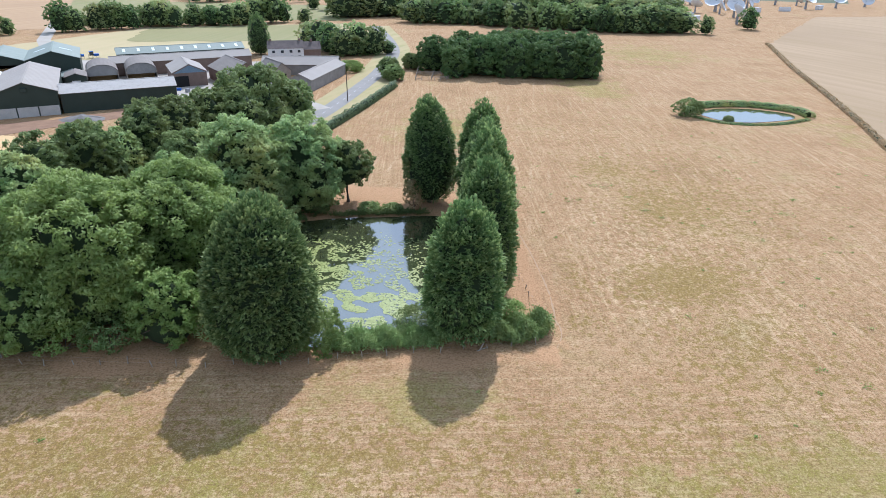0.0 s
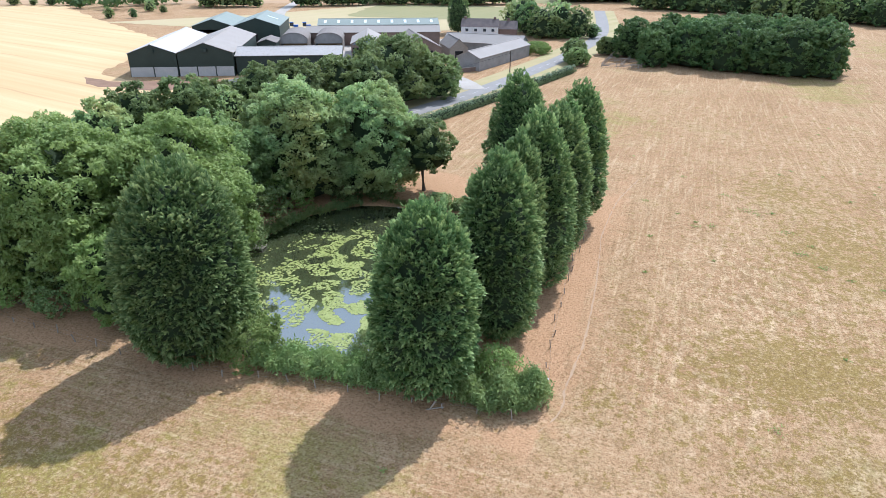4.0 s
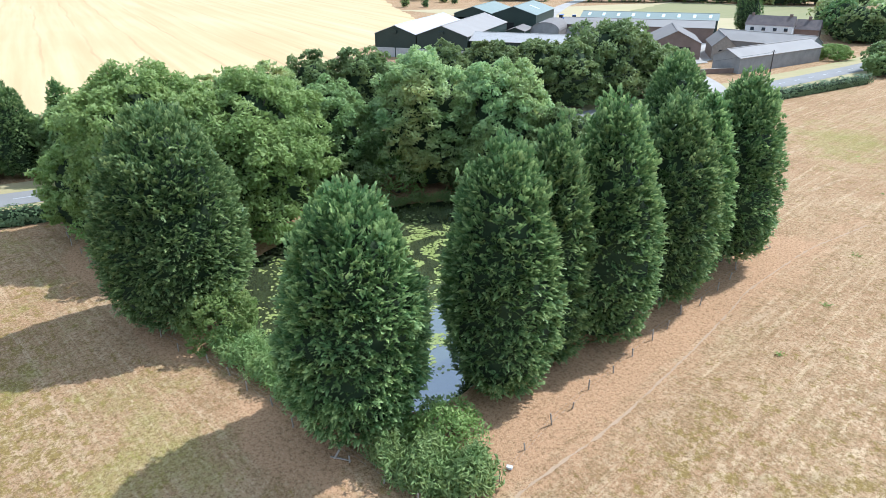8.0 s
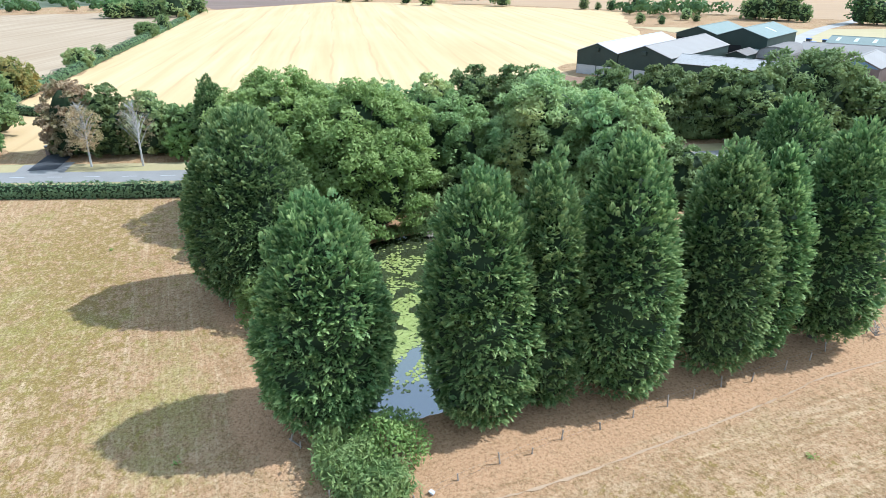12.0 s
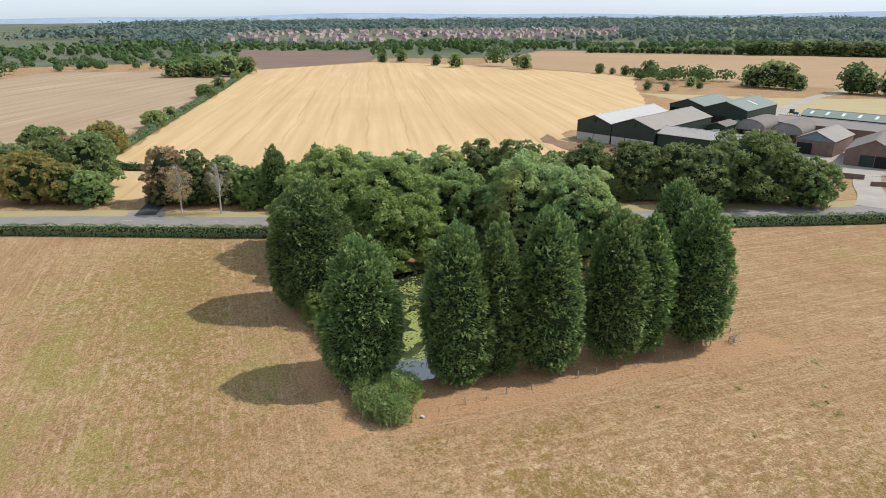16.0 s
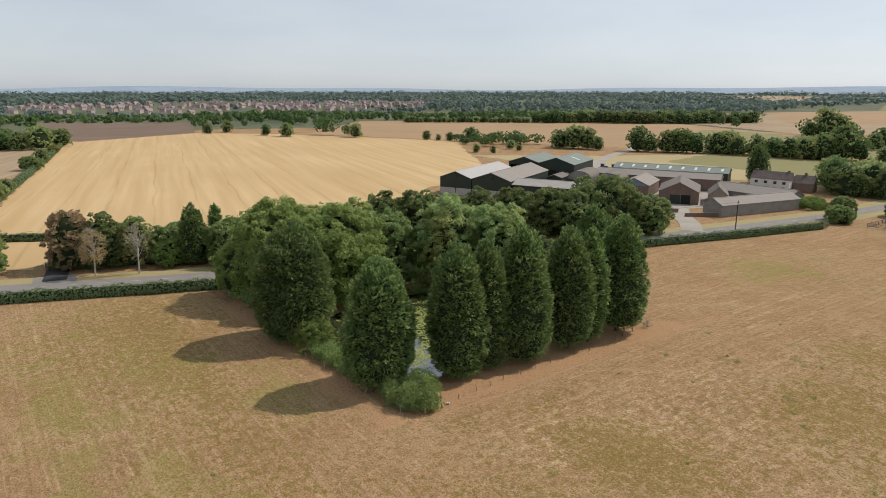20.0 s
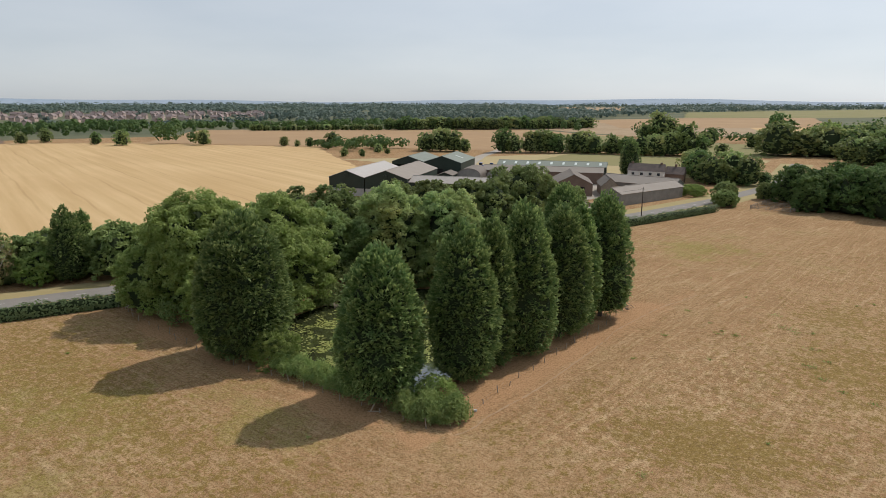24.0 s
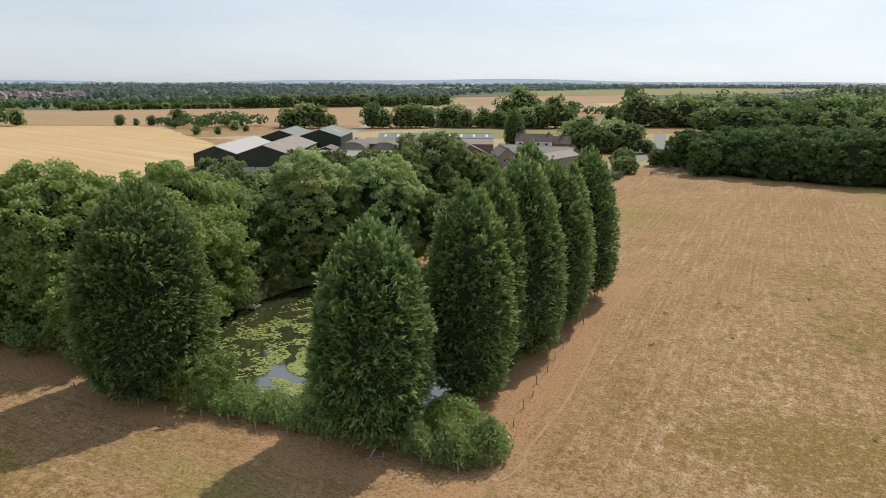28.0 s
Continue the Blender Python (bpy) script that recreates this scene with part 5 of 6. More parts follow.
def dutch_barn(x, y, turn, w, d, eave, rise, label):
    """A shed with a round sheet roof on posts."""
    t = thing("dutch_barn", x, y, 0, label, "barn", "farm buildings", turn)
    n = 12
    V, F = [], []
    for k, off in ((0, 0.0), (1, 0.1)):
        for yy in (0, d):
            for i in range(n + 1):
                a = math.pi * i / n
                V.append((w / 2 - math.cos(a) * (w / 2 + off), yy, eave + math.sin(a) * (rise + off)))
    m = n + 1
    for i in range(n):
        F += [(i, i + 1, m + i + 1, m + i), (2 * m + i, 3 * m + i, 3 * m + i + 1, 2 * m + i + 1), (i, 2 * m + i, 2 * m + i + 1, i + 1), (m + i, m + i + 1, 3 * m + i + 1, 3 * m + i)]
    link_mesh("round_roof", V, F, M_ROOF_DARK, t)
    link_mesh("back_wall", [(0, d - 0.1, 0), (w, d - 0.1, 0), (w, d - 0.1, eave)] + [(w / 2 + math.cos(math.pi * i / n) * w / 2, d - 0.1, eave + math.sin(math.pi * i / n) * rise) for i in range(1, n)] + [(0, d - 0.1, eave)], [tuple(range(n + 3))], M_BOARDS, t)
    for xx in (0.1, w - 0.1):
        part("side_wall", box(0.15, d, eave, xx, d / 2, 0), M_ROOF_DARK, t)
        part("post", box(0.25, 0.25, eave, xx, 0.0, 0), M_POST, t)
    arch = [(0.1, eave - 0.9), (w - 0.1, eave - 0.9)] + [(w / 2 + math.cos(math.pi * i / n) * (w / 2 - 0.1), eave + math.sin(math.pi * i / n) * (rise - 0.1)) for i in range(n + 1)]
    k = len(arch)
    link_mesh("front_boarding", [(px, 0.25, pz) for px, pz in arch] + [(px, 0.33, pz) for px, pz in arch], [tuple(range(k)), tuple(range(2 * k - 1, k - 1, -1))] + [(i, k + i, k + (i + 1) % k, (i + 1) % k) for i in range(k)], M_BOARDS, t)
    part("bale_store", box(w - 1.2, d * 0.6, eave * 0.85, w / 2, d * 0.6, 0, 0.1), M_HAY, t, "stacked tan bales")


dutch_barn(-123.5, 150, FT, 9.5, 16, 3.6, 2.6, "round-roofed sheet barn open at the front")
dutch_barn(-112.5, 154.5, FT, 9.5, 16, 3.6, 2.6, "round-roofed timber barn beside another")
gabled("lean_to", -130.5, 147.5, FT, 6.5, 11, 3.0, 0.8, M_CLAD, M_ROOF_GREEN, "low green lean-to beside a round barn", "shed")


def farmhouse():
    t = thing("farmhouse", -75.5, 201.5, 0, "white rendered farmhouse with a dark tiled roof", "house", "", 12)
    part("wall", box(14, 7, 4.6, 7, 3.5, 0), M_WHITE, t)
    part("wing", box(7, 7, 3.5, 17.6, 7.5, 0), M_BRICK, t)
    for cx, cy, w, d, e in ((7, 3.5, 14.6, 7.4, 4.6), (17.6, 7.5, 7.6, 7.6, 3.5)):
        V = [(cx - w / 2, cy - d / 2, e), (cx + w / 2, cy - d / 2, e), (cx + w / 2, cy + d / 2, e), (cx - w / 2, cy + d / 2, e), (cx - w / 2 + 0.2, cy, e + 2.8), (cx + w / 2 - 0.2, cy, e + 2.8)]
        link_mesh("roof", V, [(0, 1, 5, 4), (2, 3, 4, 5), (1, 2, 5), (3, 0, 4), (3, 2, 1, 0)], M_TILE, t)
    for cx, cy in ((1.2, 3.5), (12.6, 3.5), (17.6, 7.5)):
        part("chimney", box(0.9, 0.7, 1.6, cx, cy, 6.4 if cx < 15 else 5.6, 0.03), M_BRICK, t)
    for wx in (2.2, 5.6, 9.0, 12.2):
        for wz in (0.8, 2.9):
            wf = part("window", box(1.3, 0.1, 1.2, wx, -0.055, wz), M_WHITE, t)
            part("pane", box(1.1, 0.05, 1.0, wx, -0.13, wz + 0.1), M_GLASS, wf)


farmhouse()


def yard_wall(points, h, label):
    """Low brick wall: a run of brick panels under a stone coping."""
    t = thing("yard_wall", points[0][0], points[0][1], 0, label, "wall")
    for (x0, y0), (x1, y1) in zip(points, points[1:]):
        L, m = math.hypot(x1 - x0, y1 - y0), pose(x0 - points[0][0], y0 - points[0][1], 0, 0, 0, math.degrees(math.atan2(y1 - y0, x1 - x0)))
        part("brick_panel", box(L, 0.24, h, L / 2, 0, -0.1, 0.01), M_BRICK, t).matrix_basis = m
        part("coping", box(L + 0.05, 0.32, 0.09, L / 2, 0, h - 0.1, 0.02), M_CONCRETE, t).matrix_basis = m
    return t


yard_wall([(-56.4, 131.2), (-53.5, 136.0), (-50.2, 140.4)], 1.3, "low brick yard wall with a pale coping")
shrub(-40.6, 178.0, 3.9, 4.6, 331, "dense round green bush at the shed's end", M_LIME, 5200, 0.26, group="farm bushes")
shrub(-44.5, 182.5, 3.2, 3.2, 332, "green bush behind the shed's end", M_OAK, 2600, 0.26, group="farm bushes")
patch_ground("yard", [(-122, 140), (-110, 118), (-82, 124), (-66, 140), (-62, 150), (-70, 175), (-76, 200), (-105, 196), (-140, 200), (-158, 205), (-146, 190), (-128, 150)], M_CONCRETE, 0.075, "pale dusty concrete farmyard", "yard", rag=0.8)
ribbon("track", [(-148, 190), (-172, 222), (-195, 262), (-232, 350)], 6, M_CONCRETE, 0.10, "pale farm track through pasture", "track")
ribbon("entrance", curve_pts([(-43, 115), (-49, 123), (-57, 131), (-66, 142)], 4), 6, M_CONCRETE, 0.12, "pale dusty farm entrance off the lane", "road")
patch_ground("bare_ground", [(-140, 84), (-150, 92), (-136, 90), (-112, 103), (-88, 120), (-84, 114), (-108, 94), (-120, 84)], M_SOIL, 0.08, "bare soil along the barn front", "ground", rag=1)
hedge([(-150, 135), (-160, 141)], 1, 1, 180, "weeds behind a barn", M_STRAW, 20, 0.3)

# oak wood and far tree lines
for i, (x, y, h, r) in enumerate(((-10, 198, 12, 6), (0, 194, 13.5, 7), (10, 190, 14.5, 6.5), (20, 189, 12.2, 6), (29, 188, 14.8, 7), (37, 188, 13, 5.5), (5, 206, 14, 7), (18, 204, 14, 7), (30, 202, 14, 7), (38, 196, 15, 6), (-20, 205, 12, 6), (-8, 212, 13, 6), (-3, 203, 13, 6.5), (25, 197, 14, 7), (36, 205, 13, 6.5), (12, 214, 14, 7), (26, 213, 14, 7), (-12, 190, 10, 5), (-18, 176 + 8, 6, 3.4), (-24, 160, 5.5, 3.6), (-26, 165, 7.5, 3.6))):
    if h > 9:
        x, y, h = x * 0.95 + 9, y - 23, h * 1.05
    broadleaf(x, y, h, r, 200 + i, "oak in a small wood, shade put into its dark leaves" if h > 10 else "bushy hedgerow tree at the lane", M_OAK_SHADED if h > 9 else M_OAK, 7000 if h > 9 else 2500, 0.2, 0.33, 44, name="oak_tree", group="oak wood beyond the meadow")


# far trees standing singly or in rows
def far_prototypes():
    out = []
    for i, (mat, h, r) in enumerate(((M_OAK, 12, 5.6), (M_OAK, 12, 4.6), (M_OAK_SHADED, 12, 5.0), (M_OAK, 12, 5.4), (M_OLIVE, 12, 5.6), (M_ASH, 12, 5.2))):
        V, F, cc, lr, young = crown_mesh(400 + i, h, r, 0.2, 900, 0.64, 30)
        crown = link_mesh("crown", V, F, mat)
        set_young_lit(crown, young)
        core = link_mesh("inner_mass", *core_mesh(i, h, r, 0.6, 7, 9), M_CORE_SHADE)
        tv, tf = tube([(0, 0, -0.3), (0, 0, 3), (0.1, 0, 8)], [0.4, 0.32, 0.1], 6)
        trunk = link_mesh("trunk", tv, tf, M_BARK)
        out.append((crown.data, core.data, trunk.data))
        for o in (crown, core, trunk):
            bpy.data.objects.remove(o)
    return out


PROTO = far_prototypes()


def far_tree(x, y, h, k, label="rounded dark green hedgerow tree", wide=1.0, group="far hedgerow trees"):
    rng = random.Random(int(x * 7 + y * 13))
    sc = h / 12.0
    t = thing("hedgerow_tree", x, y, 0, label, "tree", group, rng.uniform(0, 360), (sc * wide, sc * wide, sc))
    for nm, me in zip(("crown", "inner_mass", "trunk"), PROTO[k]):
        shared(nm, me, t, Matrix())


FAR = [(-520, 125, 8), (-524, 143, 10.5), (-471, 158, 8.5), (-449, 167, 11), (-409, 208, 10.5), (-354, 239, 6.5), (-344, 243, 4.5), (-335, 247, 6), (-323, 258, 10.5), (-260, 241, 5.5), (-249, 238, 3.5), (-255, 208, 5), (-246, 214, 4),
       (-247, 272, 12), (-239, 277, 14), (-231, 281, 12.5), (-222, 281, 8), (-202, 295, 14), (-196, 298, 11), (-188, 305, 12.5), (-183, 309, 13.5), (-178, 311, 13), (-172, 312, 11),
       (-166, 322, 12.5), (-160, 325, 13), (-152, 322, 10.5), (-143, 327, 11.5), (-134, 329, 10), (-126, 330, 11.5), (-118, 333, 12), (-111, 338, 13.5), (-104, 346, 18), (-97, 350, 11), (-84, 348, 8),
       (-185, 503, 22), (-178, 508, 17), (-196, 500, 12), (-123, 445, 12), (-433, -18, 12), (-433, -6, 14), (-453, 8, 11), (-462, -22, 11), (-448, -34, 12), (-343, -14, 7.5), (-235, -35, 5),
       (-119, 424, 10), (-92, 439, 9.5), (-76, 440, 22), (-65, 454, 11.7), (-39, 408, 19), (-30, 412, 12.5), (-11, 389, 16), (-53, 221, 11.5), (-47, 216, 11), (-42, 225, 12), (-34, 220, 10.8),
       (8, 345, 12), (29, 333, 13.7), (42, 320, 15), (-14, 350, 13), (58, 318, 14), (72, 312, 14), (86, 306, 13), (98, 304, 14), (112, 304, 14), (124, 304, 12), (141, 297, 9), (176, 322, 11), (-60, 238, 12), (-66, 246, 10)]
for i, (x, y, h) in enumerate(FAR):
    far_tree(x, y, h * 1.12, i % 5, "tall spreading tree in a distant hedgerow" if h > 13 else "rounded dark green hedgerow tree", 0.85 if h > 18 else 1.05)
B_ = "far tree belts"
for pts, h, rows, lab in (([(-170, 330), (-140, 334), (-108, 348)], 7.5, 1, "leafy tree in a belt beyond the pasture"),
                          ([(-18, 354), (25, 340), (60, 322), (95, 304), (134, 304)], 12.5, 2, "leafy tree at the meadow's far end"), ([(-30, 222), (-44, 216), (-56, 232)], 7, 1, "garden tree beside the farmhouse"),
                          ([(-60, 380), (-20, 400), (30, 440), (90, 470)], 18, 2, "tall pale green tree in the wood beyond the pasture"), ([(-440, -40), (-452, -10), (-470, 10)], 10, 2, "tree in a dark copse"),
                          ([(-482, 478), (-449, 524), (-405, 566), (-368, 617), (-338, 680)], 13, 2, "tree in a dark belt behind the tan field"), ([(-577, 366), (-532, 428), (-486, 472)], 7, 1, "low tree behind the tan field"),
                          ([(60, 420), (110, 380), (140, 340)], 13, 3, "tall pale green tree in the wood beside the dishes")):
    rb = random.Random(int(h * 10 + pts[0][0]))
    for row in range(rows):
        for x, y, a in along(pts, h * 0.75):
            o = row * h * 0.6 + rb.uniform(-1.5, 1.5)
            far_tree(x - math.sin(radians(a)) * o + rb.uniform(-2, 2), y + math.cos(radians(a)) * o, h * rb.uniform(0.75, 1.2), rb.choice((4, 5, 4, 0)) if "in the wood" in lab else rb.randrange(5), lab, rb.uniform(1.2, 1.6), B_)
for i in range(9):
    far_tree(44 + i * 5, 490 + i * 3, 25, 1, "tall narrow poplar in a row", 0.28, "poplars")
conifer(-82.5, 219, 16.5, 4.9, 321, "tall dark conifer beside the farmhouse", 4500, 0.6, name="conifer_tree", group="farm trees")

TOWN = [(-1064, -25), (-934, 152), (-875, 330), (-900, 610), (-1300, 900), (-1500, 760), (-1500, 300), (-1500, 60)]
OPEN = [[(-152, -49), (-482, 14), (-533, 122), (-466, 183), (-330, 250), (-252, 200), (-134, 90), (-60, 60), (-90, -40)], [(-152, -56), (-480, 8), (-520, -130), (-330, -220), (-190, -120)], [(-492, 22), (-540, 120), (-700, 160), (-800, 20), (-600, 2)],
        [(-466, 192), (-330, 258), (-255, 292), (-172, 328), (-215, 520), (-400, 600), (-640, 340)], [(-215, 530), (-390, 610), (-520, 900), (-250, 950), (-120, 620)], [(-60, 360), (-230, 365), (-215, 500), (-60, 470)],
        [(-310, 640), (-510, 1000), (-640, 1800), (-340, 3000), (300, 3000), (100, 1500), (-20, 900), (-60, 640)], [(-760, 1560), (-1270, 2060), (-1800, 3000), (-1300, 3000), (-834, 2023)], [(-60, 640), (-240, 600), (-220, 900), (60, 880)], [(-240, 360), (-300, 520), (-225, 520), (-170, 340)], [(-250, 195), (-50, 195), (-40, 350), (-165, 350)]]


def far_woods(near):
    """Woods out to the skyline as one mass of leaf clumps, tree by tree, coarser with distance."""
    rng = np.random.default_rng(501)
    n = 24000
    a = np.radians(rng.uniform(-22, 118, n))
    d = 420 + 3600 * rng.uniform(0, 1, n) ** 1.15
    x, y = 40 - np.sin(a) * d, -30 + np.cos(a) * d
    ok = np.ones(n, dtype=bool)
    for poly in OPEN:
        ok &= ~inside(x, y, poly)
    town = inside(x, y, TOWN)
    ok &= ~(town & (rng.uniform(0, 1, n) < 0.935))
    ok &= ~((x > 140) & (y < 330)) & (y > -350)
    ok &= (d > 800) | (rng.uniform(0, 1, n) < 0.45)
    ok &= ~((x > 150) & (y < 560) & (y > 300))
    stand = np.sin(x * 0.0061 + 1.7 * np.sin(y * 0.0047)) + np.sin(y * 0.0083 + 1.3 * np.sin(x * 0.0039)) + 0.6 * np.sin(x * 0.019 + y * 0.013)
    ok &= (stand > -0.75) | (d > 2300)
    ok &= (d < 950) == near
    x, y, d, town = x[ok], y[ok], d[ok], town[ok]
    h = rng.uniform(7, 18, len(x)) * np.where(town, 0.5, 1.0) * np.where(d > 1800, 1.15, 1.0) * np.where((d < 1100) & (x < -480), 0.62, 1.0)
    r = h * rng.uniform(0.42, 0.62, len(x)) * np.where(d > 1300, 1.5, 1.0)
    h = h * np.clip(0.95 + 0.35 * np.sin(x * 0.011 + 2 * np.sin(y * 0.006)) + 0.2 * np.sin(y * 0.017 + x * 0.004), 0.45, 1.5)
    pick = []
    for i, q in enumerate(d):
        pick += [i] * (95 if q < 800 else (16 if q < 1400 else 7))
    pick = np.array(pick)
    m = len(pick)
    g = unit(rng.normal(size=(m, 3)))
    g[:, 2] = np.abs(g[:, 2]) * rng.choice([1, 1, 1, -0.5], m)
    p = np.stack([x[pick], y[pick], h[pick] * 0.45], 1) + g * np.stack([r[pick], r[pick], h[pick] * 0.55], 1) * rng.uniform(0.75, 1.0, (m, 1))
    big = np.where(d < 800, 1.15, np.where(d < 1400, 2.6, 4.6))[pick]
    V, F = leaves(p, unit(g + np.array([0, 0, 0.1 if near else 0.5]) + rng.normal(size=(m, 3)) * (0.3 if near else 0.12)), rng.uniform(0.6, 1.2, m) * big, rng, 0.8)
    return tagged(link_mesh("far_trees" if near else "far_woods", V, F, M_OAK_SHADED if near else M_WOODS_HAZE), "dark green copses beyond the stubble fields" if near else "woods reaching to the skyline, haze painted into their green", "woods", "", "stuff")


def hills():
    """Low hills on the skyline, far past everything else, with haze painted in as blue."""
    V, F = [], []
    n = 90
    for i in range(n + 1):
        a = math.radians(-40 + 170 * i / n)
        z = 33 + 9 * math.sin(i * 0.23) + 5 * math.sin(i * 0.61 + 1)
        for rr, zz in ((4300, 0), (4500, z * 0.8), (4700, z)):
            V.append((40 - math.sin(a) * rr, -30 + math.cos(a) * rr, zz))
        if i:
            b = 3 * (i - 1)
            F += [(b, b + 3, b + 4, b + 1), (b + 1, b + 4, b + 5, b + 2)]
    return tagged(link_mesh("backdrop", V, F, M_HILL_HAZE, smooth=True), "low hills on the skyline, haze painted in as blue", "hills", "", "structure")


hills()
V_ = []
for i in range(41):
    a = math.radians(-30 + 155 * i / 40)
    for rr in (640, 4400):
        V_.append((40 - math.sin(a) * rr, -30 + math.cos(a) * rr, 0.02))
tagged(link_mesh("woodland_floor", V_, [(2 * i, 2 * i + 1, 2 * i + 3, 2 * i + 2) for i in range(40)], M_FLOOR), "shaded green floor of distant woods", "ground", "", "structure")
far_woods(True)
far_woods(False)


# distant town
def house_parts():
    w = part("wall", box(9, 7.5, 5.2), M_BRICK_PINK, None)
    V = [(-4.8, -4.1, 5.1), (4.8, -4.1, 5.1), (4.8, 4.1, 5.1), (-4.8, 4.1, 5.1), (-4.8, 0, 8.4), (4.8, 0, 8.4)]
    r = link_mesh("roof", V, [(0, 1, 5, 4), (2, 3, 4, 5), (1, 2, 5), (3, 0, 4), (3, 2, 1, 0)], M_FARTILE)
    c = part("chimney", box(0.9, 0.9, 2.0, 3.2, 0, 7.6), M_BRICK, None)
    wn_ = part("window", box(1.6, 0.1, 1.3, 2.2, -3.81, 3.2), M_GLASS, None)
    wn2 = part("window", box(1.6, 0.1, 1.3, -2.2, -3.81, 3.2), M_GLASS, None)
    data = [(o.name.split(".")[0], o.data) for o in (w, r, c, wn_, wn2)]
    for o in (w, r, c, wn_, wn2):
        bpy.data.objects.remove(o)
    return data


HOUSE = house_parts()
rng_t = random.Random(61)
made = 0
while made < 240:
    x, y = rng_t.uniform(-1500, -870), rng_t.uniform(-40, 900)
    if not inside(np.array([x]), np.array([y]), TOWN)[0]:
        continue
    made += 1
    t = thing("house", round(x / 14) * 14 + rng_t.uniform(-2, 2), round(y / 22) * 22 + rng_t.uniform(-2, 2), 0, "distant pink brick house with a tiled roof", "house", "houses of the distant town", rng_t.choice((35, 125, 40, 130, 215)), (1, 1, rng_t.uniform(0.9, 1.25)))
    for nm, me in HOUSE:
        shared(nm, me, t, Matrix())

# ---- second pond in the meadow ----
P2 = curve_pts([(63.5, 108.5), (66, 102.5), (72, 99.5), (80, 100.5), (88, 104), (88.5, 110), (80, 115.5), (70, 115.5), (63.5, 108.5)], 4)
patch_ground("water_2", P2[:-1], M_WATER, 0.10, "small pond reflecting the bright sky", "water")
hedge(curve_pts([(60, 109), (63, 115), (71, 119), (82, 119), (92, 112), (92.5, 104)], 3), 1.6, 2.6, 610, "dark bramble bank behind a small pond", M_OLIVE, 110, 0.22, "bramble_bank")
hedge(curve_pts([(60.5, 106.5), (65, 99.5), (73, 96.8), (82, 98), (91, 102.5)], 3), 0.5, 1.6, 613, "rough grassy bank before a small pond", M_OLIVE, 80, 0.16, "grass_bank")
shrub(59.5, 107.5, 4.8, 3.8, 611, "dark round bush beside the small pond", M_OAK, 2600, 0.3)
shrub(68.2, 101.2, 1.6, 1.3, 612, "small dark bush beside the small pond", M_OAK, 700, 0.2)


# ---- satellite dishes beyond the meadow ----
def dish(x, y, r, turn, tilt, label):
    t = thing("satellite_dish", x, y, 0, label, "satellite dish", "satellite dishes")
    bm = bmesh.new()
    rings, seg = 6, 20
    vs = []
    for k2, off in ((0, 0.0), (1, -0.08)):
        for i in range(1, rings + 1):
            rr = r * i / rings
            vs.append([bm.verts.new((rr * math.cos(6.2832 * j / seg), rr * math.sin(6.2832 * j / seg), rr * rr / (2.4 * r) + off)) for j in range(seg)])
    for k2 in (0, 1):
        for i in range(rings - 1):
            for j in range(seg):
                a, b = vs[k2 * rings + i], vs[k2 * rings + i + 1]
                bm.faces.new((a[j], a[(j + 1) % seg], b[(j + 1) % seg], b[j]))
        bm.faces.new(vs[k2 * rings])
    a, b = vs[rings - 1], vs[2 * rings - 1]
    for j in range(seg):
        bm.faces.new((a[j], a[(j + 1) % seg], b[(j + 1) % seg], b[j]))
    d = part("reflector", bm, M_DISH, t)
    d.matrix_basis = pose(0, 0, r * 0.95 + 0.8, tilt, 0, turn)
    fv, ff = tube([(0, 0, 0), (0, 0, r * 0.75)], [0.12, 0.08], 6)
    link_mesh("feed_horn", fv, ff, M_STEEL, d)
    for j in range(3):
        an = 6.2832 * j / 3
        sv, sf = tube([(r * 0.8 * math.cos(an), r * 0.8 * math.sin(an), r * 0.27), (0, 0, r * 0.75)], [0.05, 0.05], 4)
        link_mesh("strut", sv, sf, M_STEEL, d)
    pv, pf = tube([(0, 0, -0.2), (0, 0, r * 0.95 + 0.6)], [r * 0.16, r * 0.10], 8)
    link_mesh("pedestal", pv, pf, M_STEEL, t)


rd = random.Random(9)
for x, y, r in ((176, 500, 9), (196, 486, 5), (176, 446, 4), (186, 428, 4.5), (200, 418, 5), (206, 440, 8), (182, 350, 5.5), (192, 372, 5), (200, 395, 6), (244, 470, 6), (222, 462, 6), (262, 500, 6), (286, 508, 7), (300, 500, 5), (289, 466, 6.5), (320, 477, 6.5), (352, 490, 6), (212, 505, 8), (234, 510, 7), (270, 530, 6)):
    dish(x, y, r, rd.uniform(-60, 160), rd.uniform(35, 75), "large white satellite dish on a steel stand")
for x, y in ((262, 446), (299, 464), (238, 440), (170, 400), (165, 372)):
    t = thing("equipment_cabin", x, y, 0, "white equipment cabin among the dishes", "cabin", "equipment cabins", rd.uniform(0, 90))
    part("body", box(8, 3, 2.8, bevel=0.05), M_DISH, t)
    part("roof", box(8.3, 3.3, 0.15, 0, 0, 2.8), M_STEEL, t)


